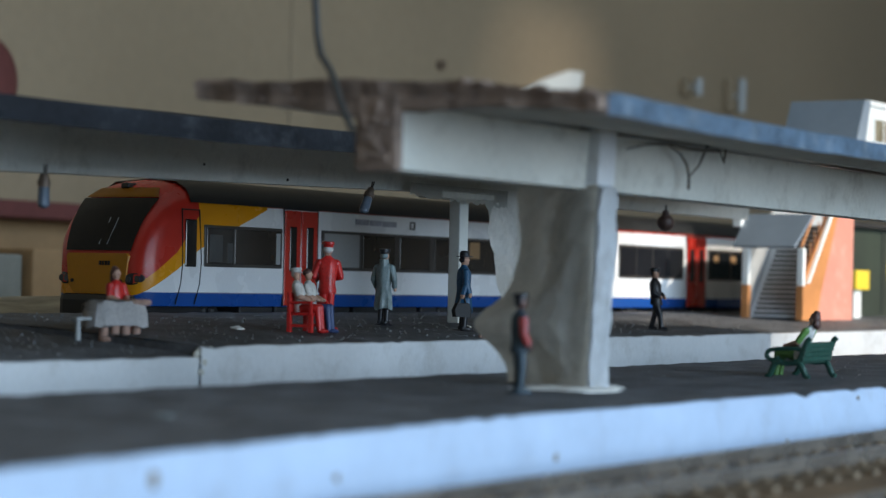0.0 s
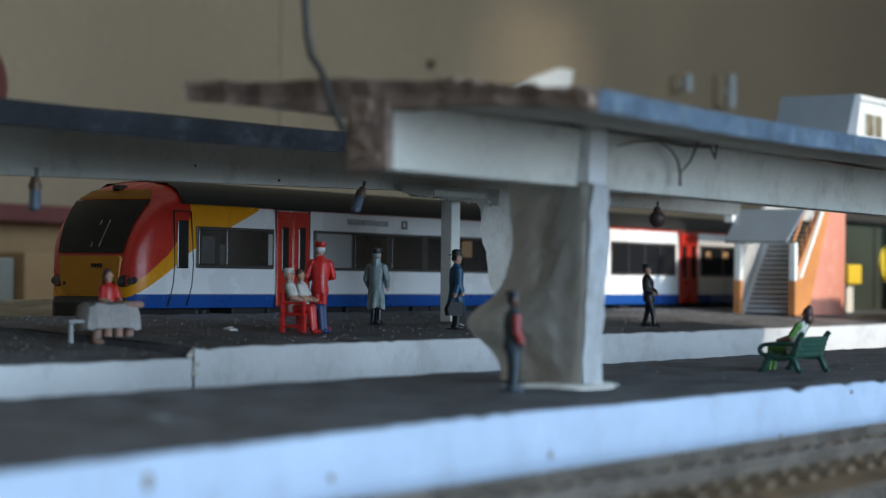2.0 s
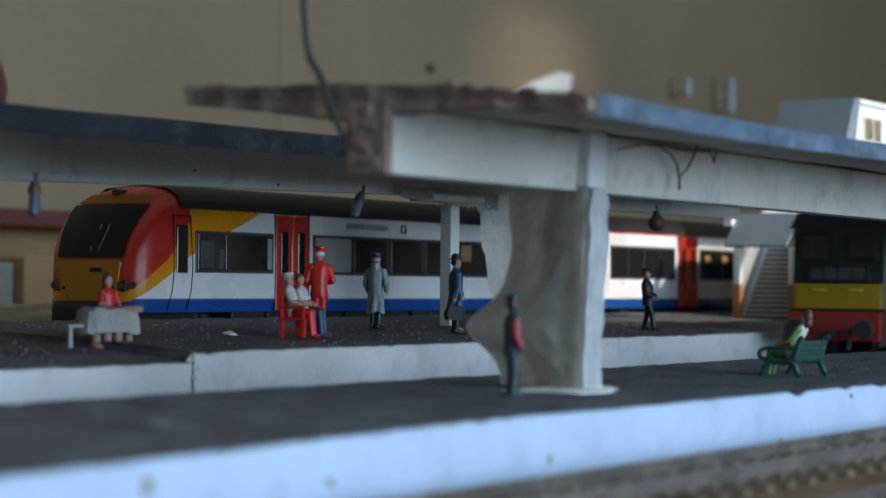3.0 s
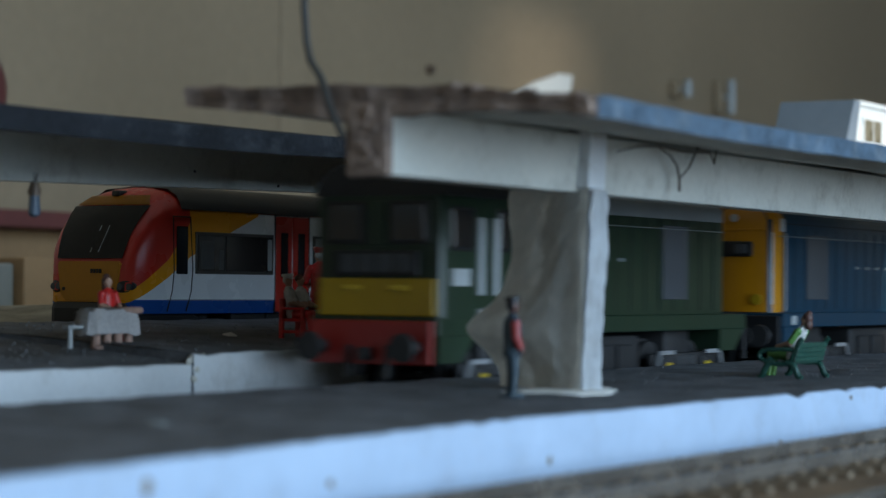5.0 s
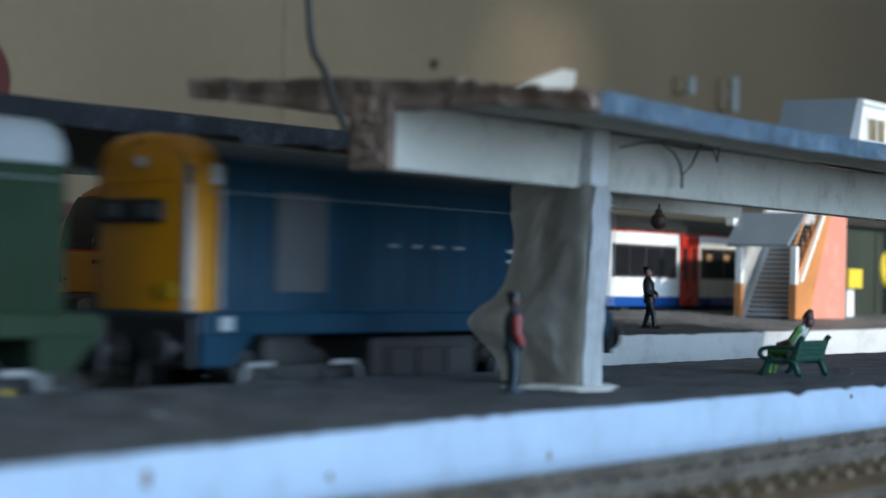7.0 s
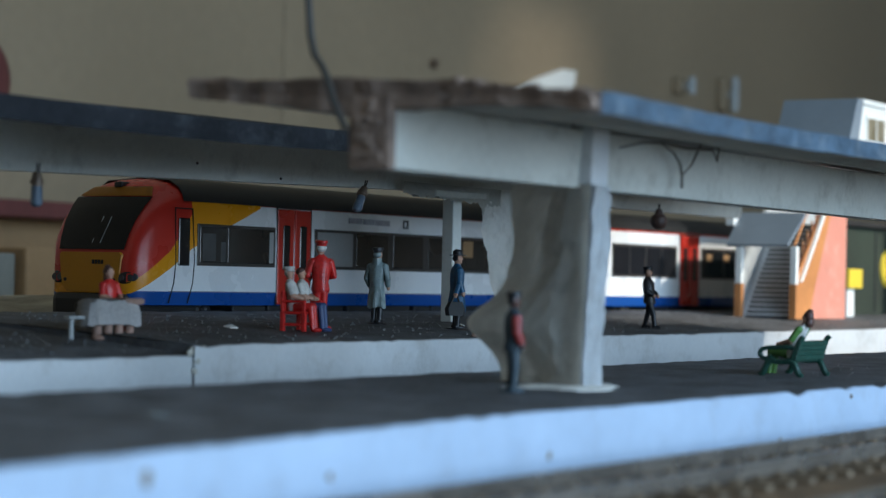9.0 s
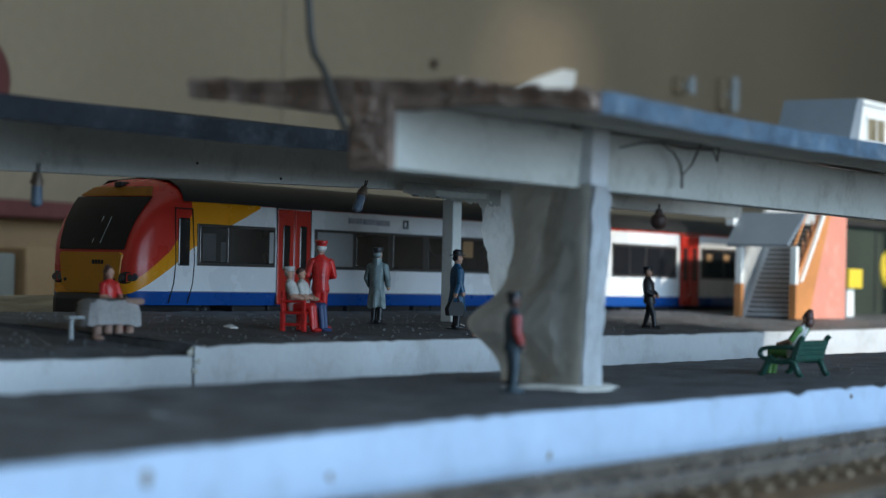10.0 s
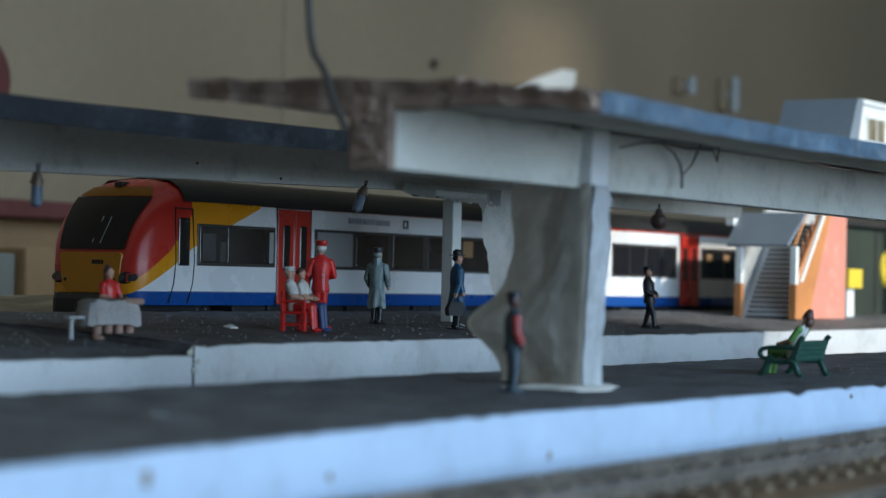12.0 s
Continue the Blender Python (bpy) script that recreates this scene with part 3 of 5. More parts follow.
for x in (553.7, 250.0):
    bm = B()
    box(bm, x, x + 5, 338.5, 342.5, 0.6, 40.5, 0.4)
    part("post", bm, M["canopy_paint"], far_canopy, "square white painted post")
    bm = B()
    box(bm, x - 14, x + 16, 336, 345, 38.0, 40.2, 0.5)
    part("bracket", bm, M["old_white"], far_canopy, "grubby white bracket board")


# crumpled white sheet hiding the second post, and a torn flap under the beam
bm = B()
grid = []
for j in range(41):
    v = j / 40
    left = 580.5 - 13.0 * min(1, v * 1.22) + (5.5 * max(0, v - 0.84) / 0.16) + 0.8 * crumple(v * 2.5, 0.3, 31.0)
    grid.append([bm.verts.new((left + (597 - left) * i / 16, 337.2 - 1.5 * crumple(i / 16 * 0.9, v * 1.8, 33.0), 0.4 + 41.4 * v)) for i in range(17)])
for j in range(40):
    for i in range(16):
        bm.faces.new((grid[j][i], grid[j][i + 1], grid[j + 1][i + 1], grid[j + 1][i]))
bmesh.ops.solidify(bm, geom=bm.faces[:], thickness=0.25)
part("end_sheet", bm, M["paper"], far_canopy, "ragged crumpled white sheet")
bm = B()
rng = random.Random(17)
grid = []
for i in range(45):
    u = i / 44
    foot = 37.9 - 1.6 * u + rng.uniform(-0.5, 0.5) - 4.2 * math.exp(-((u - 0.82) / 0.025) ** 2)
    grid.append([bm.verts.new((522 + 56 * u, 336.4 - 0.8 * crumple(u * 2.4, k * 0.2, 41.0), 41.6 + (foot - 41.6) * k / 4)) for k in range(5)])
for a, b in zip(grid, grid[1:]):
    for k in range(4):
        bm.faces.new((a[k], b[k], b[k + 1], a[k + 1]))
bmesh.ops.solidify(bm, geom=bm.faces[:], thickness=0.2)
part("torn_flap", bm, M["old_white"], far_canopy, "torn grubby paper flap under the beam")


def hanging_lamp(label, x, y, z_top, z_low, lean=0.0, ball_like=False):
    """A small bulb in a tarnished cap, hanging by a wire under a canopy."""
    ob = thing("hanging_lamp", label, "lamp", mpose(x, y, z_top), "bulbs under the canopies")
    d = z_top - z_low

    def spot(f, off=0.0):
        return (lean * f + off, 0, -d * f)

    bm = B()
    tube(bm, (0, 0, 1.0), spot(0.2), 0.22, seg=6)
    tube(bm, (0.9, 0, 1.0), spot(0.2, 0.5), 0.18, seg=6)
    part("wire", bm, M["cable"], ob)
    if ball_like:
        bm = B()
        ball(bm, spot(0.62), d * 0.40, d * 0.36, d * 0.36, seg=14)
        tube(bm, spot(0.1), spot(0.4), 1.0, 1.6, 12)
        part("bulb", bm, M["lamp_rust"], ob, "grimy rust-brown round bulb", smooth=True)
        return ob
    bm = B()
    tube(bm, spot(0.12), spot(0.30), 0.9, 1.3, 14)
    tube(bm, spot(0.30), spot(0.42), 1.5, 1.5, 14)
    tube(bm, spot(0.42), spot(0.47), 1.2, 1.2, 14)
    part("holder", bm, M["lamp_brass"], ob, "tarnished metal holder", smooth=True)
    bm = B()
    tube(bm, spot(0.46), spot(0.88), 1.25, 1.4, 14)
    ball(bm, spot(0.88), 1.4, 1.4, 1.0, seg=12)
    part("bulb", bm, M["lamp_glass"], ob, "clear bluish glass bulb", smooth=True)
    # silver rod along the bulb, standing in for the glass highlight
    bm = B()
    tube(bm, spot(0.45, -0.95), spot(0.9, -1.05), 0.28, 0.28, 6)
    part("clip", bm, M["silver"], ob, "bright strip for the highlight on the glass")
    return ob


M["lamp_rust"] = mat("lamp_rust", (0.10, 0.055, 0.042), 0.5, vary=0.4, grain=900, patch=150, bump=0.4)
rng = random.Random(52)
specks = []
for _ in range(260):
    x = rng.uniform(150, 700)
    specks.append((x, 299.7 + rng.uniform(0, 14), 43.6 + 0.010 * (x + 120) + rng.uniform(-2.6, 0.5), rng.uniform(0.12, 0.38)))
pebbles("roof_grit", specks, M["pale_grit"], far_canopy, "pale specks of grit on the roof edge")
for x, z in ((430, 41.5), (466, 39.4)):
    part("nail_head", ball(B(), (x, 339.3, z), 0.3, 0.4, 0.4, seg=7), M["cable"], far_canopy, "tiny dark nail head")
hanging_lamp("small clear glass bulb hanging under the slate-roofed canopy", 360.8, 330, 57.4, 48.4)
hanging_lamp("small glass bulb hanging askew under the slate-roofed canopy", 496, 332, 60.4, 52.4, -4.6)
hanging_lamp("grimy round bulb hanging under the canopy near the stairs", 677, 330, 61.4, 53.2, 0.5, True)

# black cable hanging down past the torn canopy end
rows = [(316, 224.8, 1600), (316, 224.8, 84.5), (316, 224.2, 78.0), (315.4, 222.8, 74.2), (313.6, 219.4, 71.2), (311.6, 217.0, 68.6), (311.0, 215.2, 64.8), (310.8, 212.4, 60.0)]
tagged(strand("hanging_cable", rows, 0.7, M["cable"]), "dark electric cable hanging down past the torn canopy end", "cable")

# cobwebs under the near canopy
for at, runs in (((418, 203.2, 64.0), [[(0, 0, 0.4), (5, -0.4, -1.2), (9.0, 0.0, -3.2), (10.6, 0.2, -5.8), (10.8, 0.3, -8.4)], [(10.6, 0.2, -5.8), (15, 0, -3.2), (20, 0.2, 1.6)]]),
                 ((398, 203.2, 61.6), [[(0, 0, 0.8), (8, -1.0, 2.3), (18, -1.2, 3.0), (30, -0.8, 2.6), (46, 0, 3.2)], [(46, 0, 3.2), (48, -0.2, 0.8), (49.5, 0, 4.0)]])):
    bm = B()
    for run in runs:
        for k, (a, b) in enumerate(zip(run, run[1:])):
            tube(bm, a, b, 0.2 + 0.05 * k, 0.25 + 0.05 * k, 6)
            ball(bm, b, 0.3, 0.3, 0.3, seg=6)
    tagged(part("cobweb_strand", bm, M["web"], at=mpose(*at)), "dusty cobweb strand hanging from the canopy beam", "cobweb", "cobwebs under the canopy")


# ---- the standing railcar ----
def section(x, w, top, low=10.0, n=None):
    """A ring of the railcar's cross-section at x."""
    half = [(0.95, 0.0), (1.0, 0.10), (1.0, 0.50), (0.985, 0.72), (0.945, 0.82), (0.86, 0.90), (0.66, 0.96), (0.35, 0.99)]
    right = [(x, w * u, low + v * (top - low)) for u, v in half]
    return right + [(x, 0, top)] + [(x, -y, z) for _, y, z in reversed(right)]


NOSE = [(36.5, 12.4, 25.0), (37.4, 14.6, 29.0), (39.2, 16.2, 34.0), (42.0, 17.1, 38.4), (45.5, 17.5, 42.2), (50.0, 17.8, 45.3), (56.0, 17.8, 47.2), (64.0, 17.8, 48.0)]


def nose_at(x):
    for (xa, wa, ta), (xb, wb, tb) in zip(NOSE, NOSE[1:]):
        if xa <= x <= xb:
            f = (x - xa) / (xb - xa)
            return wa + (wb - wa) * f, ta + (tb - ta) * f
    return NOSE[-1][1:]


def nose_sheet(z0, z1, half0, half1, curve0, curve1, lift, rows=12, across=14):
    """A patch over the raked front between two heights, level along its lower and upper edge."""
    out = []
    for i in range(rows + 1):
        f = i / rows
        z = z0 + (z1 - z0) * f
        half, curve = half0 + (half1 - half0) * f, curve0 + (curve1 - curve0) * f
        x = NOSE[-1][0]
        for (xa, _, za), (xb, _, zb) in zip(NOSE, NOSE[1:]):
            if za <= z <= zb:
                x = xa + (xb - xa) * (z - za) / (zb - za)
                break
        ys = [half * (-1 + 2 * k / across) for k in range(across + 1)]
        out.append([(x + curve * y * y - lift, y, z + lift * 0.4) for y in ys])
    return out


def side_plate(bm, x0, x1, z0, z1, out, depth=0.5, side=-1, w=17.8, bevel=0.35):
    box(bm, x0, x1, side * (w + out) if side < 0 else w + out - depth, side * (w + out) + depth if side < 0 else w + out, z0, z1, bevel)
    return bm


def bogie(ob, x, material, z_axle=6.0, span=17.0, wheel=5.4):
    bm = B()
    box(bm, x - span / 2 - 6, x + span / 2 + 6, -14.5, -12.0, 3.8, 8.4, 0.5)
    box(bm, x - span / 2 - 6, x + span / 2 + 6, 12.0, 14.5, 3.8, 8.4, 0.5)
    box(bm, x - 4, x + 4, -13, 13, 5, 10.5, 0.5)
    for s in (-1, 1):
        for e in (-1, 1):
            box(bm, x + e * span / 2 - 2.2, x + e * span / 2 + 2.2, s * 15.6 - 0.6, s * 15.6 + 0.6, 4.0, 7.6, 0.4)
        tube(bm, (x - 2, s * 15, 9.2), (x - 2, s * 15, 4.6), 1.5, seg=10)
        tube(bm, (x + 2, s * 15, 9.2), (x + 2, s * 15, 4.6), 1.5, seg=10)
    part("bogie", bm, material, ob, "black bogie frame")


def wheelset(ob, x, r):
    bm = B()
    for s in (-1, 1):
        tube(bm, (0, s * 7.4, 0), (0, s * 9.6, 0), r, seg=24)
        tube(bm, (0, s * 7.2, 0), (0, s * 7.6, 0), r + 0.8, seg=24)
        for k in range(6):
            a = k * math.tau / 6
            box(bm, -0.4, 0.4, s * 9.8 - 0.2, s * 9.8 + 0.2, r * 0.15, r * 0.8, 0, turn=Matrix.Rotation(a, 4, "Y"))
    tube(bm, (0, -9, 0), (0, 9, 0), 1.0, seg=10)
    return part("wheelset", bm, M["under"], ob, "dark metal wheels on an axle", smooth=True, at=mpose(x, 0, r))


def side_window(ob, x0, x1, z0, z1, panes, label="dark framed window band"):
    fr = part("window", side_plate(B(), x0, x1, z0, z1, 0.25, 0.6), M["window_frame"], ob, label)
    for a, b, m, lab in panes:
        part("pane", side_plate(B(), a, b, z0 + 1.0, z1 - 0.9, 0.45, 0.4, bevel=0.2), M[m], fr, lab)
    return fr


def double_door(ob, x0, x1, z0=10.3, z1=40.0):
    mid = (x0 + x1) / 2
    for a, b in ((x0, mid - 0.2), (mid + 0.2, x1)):
        d = part("door", side_plate(B(), a, b, z0, z1, 0.22, 0.6), M["red"], ob, "bright red passenger door leaf")
        c = (a + b) / 2
        q = (b - a) * 0.21
        part("door_window", side_plate(B(), c - q, c + q, 21.0, 35.0, 0.42, 0.4), M["glass_dark"], d, "narrow dark door window")
    bm = B()
    side_plate(bm, x0 - 0.45, x0 - 0.1, z0, z1 + 0.6, 0.1, 0.4, bevel=0.05)
    side_plate(bm, x1 + 0.1, x1 + 0.45, z0, z1 + 0.6, 0.1, 0.4, bevel=0.05)
    side_plate(bm, x0 - 0.45, x1 + 0.45, z1 + 0.2, z1 + 0.6, 0.12, 0.4, bevel=0.05)
    part("door_seal", bm, M["black"], ob, "thin black door seal")


def under_gear(ob, x0, x1):
    rng = random.Random(int(x0))
    x = x0
    while x < x1 - 10:
        w = rng.uniform(9, 20)
        part("equipment_box", box(B(), x, min(x + w, x1), -15.5, 15.5, 3.6 + rng.uniform(0, 1.5), 10.2, 0.6), M["under"], ob, "black underfloor box")
        x += w + rng.uniform(1.0, 3.5)


railcar = thing("railcar", "white railcar with red and yellow cab end and blue skirt stripe", "train", mpose(438.6, 413.0, 15.2), "railcars of the standing train")
bm = B()
loft(bm, [section(*r) for r in NOSE] + [section(x, 17.8, 48.0) for x in (120, 200, 309)])
part("body", bm, M["livery_front"], railcar, "glossy white, red, yellow and blue painted body", smooth=True)
bm = B()
rows = []
for x in (57.0, 60, 64, 120, 200, 309):
    top = 48.35 if x >= 64 else nose_at(x)[1] + 0.35
    rows.append([(x, -17.25, 40.6), (x, -16.6, 42.6), (x, -15.1, 44.8), (x, -11.6, 46.8), (x, -6.2, top - 0.5), (x, 0, top), (x, 6.2, top - 0.5), (x, 11.6, 46.8), (x, 15.1, 44.8), (x, 16.6, 42.6), (x, 17.25, 40.6)])
loft(bm, rows, closed=False, caps=False)
part("roof", bm, M["black"], railcar, "matt black roof", smooth=True)
bm = B()
loft(bm, nose_sheet(25.6, 41.2, 12.2, 14.2, 0.003, 0.0125, 0.55), closed=False, caps=False)
bmesh.ops.solidify(bm, geom=bm.faces[:], thickness=0.3)
part("windscreen", bm, M["glass_dark"], railcar, "large black raked windscreen", smooth=True)
bm = B()
loft(bm, nose_sheet(41.5, 44.4, 13.8, 11.0, 0.0125, 0.016, 0.40, rows=5), closed=False, caps=False)
bmesh.ops.solidify(bm, geom=bm.faces[:], thickness=0.25)
part("headboard_band", bm, M["loco_yellow"], railcar, "yellow band above the windscreen", smooth=True)
bm = B()
loft(bm, [[(x, y * s, z) for y, z in ((-8.8, 13.6), (-10.6, 15.4), (-11.2, 18), (-11.9, 24.2), (-11.2, 25.0), (11.2, 25.0), (11.9, 24.2), (11.2, 18), (10.6, 15.4), (8.8, 13.6))] for x, s in ((36.0, 0.97), (36.9, 1.0))])
part("front_panel", bm, M["loco_yellow"], railcar, "yellow lower front panel")
def nose_front(y):
    """How far back the lower nose lies at y."""
    return 36.5 + 0.36 * max(0, abs(y) - 12.4) ** 1.5


for s in (-1, 1):
    bm = B()
    loft(bm, [[(nose_front(12.9 + q * math.cos(a)) + dx, s * (12.9 + q * math.cos(a)), 17.7 + 0.10 * q * math.cos(a) + 1.7 * q / 3 * math.sin(a)) for a in [k * math.tau / 20 for k in range(20)]]
              for dx, q in ((1.5, 3.0), (-0.15, 3.0), (-0.25, 2.7))])
    hl = part("headlight", bm, M["black"], railcar, "oval dark twin headlight", smooth=True)
    for y in (11.5, 14.2):
        x = nose_front(y)
        bm = B()
        tube(bm, (x + 0.8, s * y, 17.7), (x - 0.45, s * y, 17.7), 1.1, 1.0, 14)
        part("lens", bm, M["lens_dark"], hl, smooth=True)
    part("marker_lamp", tube(B(), (36.6, s * 9.2, 17.0), (35.8, s * 9.2, 17.0), 0.55, seg=10), M["black"], railcar, smooth=True)
for y in (-4.2, -1.2):
    bm = B()
    tube(bm, (36.4, y + 0.9, 27.6), (39.2, y - 1.0, 35.4), 0.08, seg=6)
    part("wiper", bm, M["pale_grey"], railcar, "thin bright wiper arm")
bm = B()
box(bm, 35.2, 46, -14.2, 14.2, 3.6, 13.6, 2.2)
box(bm, 38, 66, -16.2, 16.2, 3.8, 10.2, 1.2)
part("front_skirt", bm, M["black"], railcar, "black front skirt")
bm = B()
box(bm, 32.6, 36, -3, 3, 6, 10.5, 0.8)
part("coupler", bm, M["under"], railcar, "black front coupler")
bm = B()
box(bm, 47.5, 51.5, -1.5, 1.5, 44.2, 46.0, 0.5)
part("roof_horn", bm, M["black"], railcar)
bm = B()
for k in range(4):
    box(bm, 35.7, 36.1, -5.0 + k * 1.1, -4.3 + k * 1.1, 21.6, 22.8)
part("number_bars", bm, M["black"], railcar, "tiny dark characters on the front panel")
# cab door and side glazing
bm = B()
for seam in (((52.6, 38.4), (53.2, 22.5), (52.4, 16.5), (50.2, 10.6)), ((60.6, 38.4), (61.9, 23), (61.2, 16.5), (59.0, 10.6))):
    for (xa, za), (xb, zb) in zip(seam, seam[1:]):
        tube(bm, (xa, -17.82, za), (xb, -17.82, zb), 0.19, seg=6)
side_plate(bm, 52.6, 60.7, 38.2, 38.6, 0.06, 0.4, bevel=0.05)
part("cab_door_seam", bm, M["black"], railcar, "thin black cab door seam")
part("cab_door_window", side_plate(B(), 54.2, 59.4, 21.6, 35.6, 0.3, 0.5), M["glass_dark"], railcar, "narrow dark cab window")
side_window(railcar, 63.0, 102.0, 21.7, 34.2, [(64.0, 77.0, "glass_side", ""), (77.5, 101.0, "glass_side", "")])
# plates on the glass: grey and pale ones imitate reflections, tan the view through
for x0, x1, z0, z1, m in ((65.2, 71.5, 23.2, 31.4, "reflection_grey"), (74.0, 76.4, 22.9, 29.0, "reflection_grey"), (98.4, 100.6, 23.0, 32.6, "blind"), (214.0, 221.0, 27.2, 33.0, "cardboard")):
    part("window_view", side_plate(B(), x0, x1, z0, z1, 0.52, 0.3, bevel=0.12), M[m], railcar, "plate on the window for a reflection or the view through")
double_door(railcar, 103.2, 120.9)
side_window(railcar, 123.2, 262.0, 21.6, 34.4, [(124.4, 144.6, "blind", "pale blind behind the pane")] + [(146.6 + 22.2 * k, 165.6 + 22.2 * k, "glass_side", "") for k in range(5)])
double_door(railcar, 264.5, 281.5)
side_window(railcar, 284, 305, 21.6, 34.4, [(285, 304, "glass_dark", "")])
for k, (x, w) in enumerate(((142.6, 7.6), (151.0, 6.6), (158.4, 8.4))):
    part("name_bar", side_plate(B(), x, x + w, 36.9 - 0.1 * k, 38.7 - 0.1 * k, 0.1, 0.3, bevel=0.05), M["name_grey"], railcar, "plain grey bar for unreadable writing")
bm = B()
for a in (175.4, 178.0):
    side_plate(bm, a, a + 0.5, 36.2, 38.8, 0.1, 0.3, bevel=0.05)
for z in (36.2, 38.4):
    side_plate(bm, 175.4, 178.5, z, z + 0.5, 0.12, 0.3, bevel=0.05)
part("side_mark", bm, M["black"], railcar, "small black square mark")
bm = B()
side_plate(bm, 50.0, 309.0, 13.85, 14.15, 0.08, 0.3, bevel=0.02)
part("waist_line", bm, M["line_grey"], railcar, "thin dark line over the blue stripe")
under_gear(railcar, 84, 255)
for x in (68, 275):
    bogie(railcar, x, M["under"])
    for e in (-8.5, 8.5):
        wheelset(railcar, x + e, 5.4)

car2 = thing("railcar", "white railcar with red doors and blue stripe, second in the train", "train", mpose(755.0, 413.0, 15.2), "railcars of the standing train")
bm = B()
loft(bm, [section(x, 17.8, 48.0) for x in (0, 60, 150, 345)])
part("body", bm, M["livery_plain"], car2, "white body with blue stripe", smooth=True)
bm = B()
rows = []
for x in (0, 100, 345):
    rows.append([(x, -17.2, 41.4), (x, -16.6, 42.8), (x, -15.1, 45.0), (x, -11.6, 47.0), (x, -6.2, 48.0), (x, 0, 48.4), (x, 6.2, 48.0), (x, 11.6, 47.0), (x, 15.1, 45.0), (x, 16.6, 42.8), (x, 17.2, 41.4)])
loft(bm, rows, closed=False, caps=False)
part("roof", bm, M["black"], car2, "matt black roof", smooth=True)
side_window(car2, 14, 74, 21.8, 35.4, [(15 + 14.8 * k, 29 + 14.8 * k, "glass_dark", "") for k in range(4)])
double_door(car2, 77.7, 96.0)
side_window(car2, 98.5, 240, 21.8, 35.4, [(100 + 23 * k, 121 + 23 * k, "glass_dark", "") for k in range(6)])
for x0 in (103.5, 121.5):
    part("window_view", side_plate(B(), x0, x0 + 5.5, 29.6, 32.8, 0.52, 0.3, bevel=0.12), M["cardboard"], car2, "tan shape behind the window")
double_door(car2, 243, 261)
under_gear(car2, 52, 250)
for x in (30, 272):
    bogie(car2, x, M["under"])
    for e in (-8.5, 8.5):
        wheelset(car2, x + e, 5.4)


# ---- the moving locomotives ----
def hood_ring(x, w, z0, z1, cut=4.5):
    return [(x, -w, z0), (x, -w, z1 - cut), (x, -w + cut * 0.30, z1 - cut * 0.42), (x, -w + cut * 0.9, z1 - cut * 0.1), (x, -w + cut * 2, z1),
            (x, w - cut * 2, z1), (x, w - cut * 0.9, z1 - cut * 0.1), (x, w - cut * 0.30, z1 - cut * 0.42), (x, w, z1 - cut), (x, w, z0)]


def side_bits(ob, name, items, w, material, label="", depth=0.5):
    for x0, x1, z0, z1 in items:
        part(name, box(B(), x0, x1, -w - 0.35, -w + depth, z0, z1, 0.15), material, ob, label)


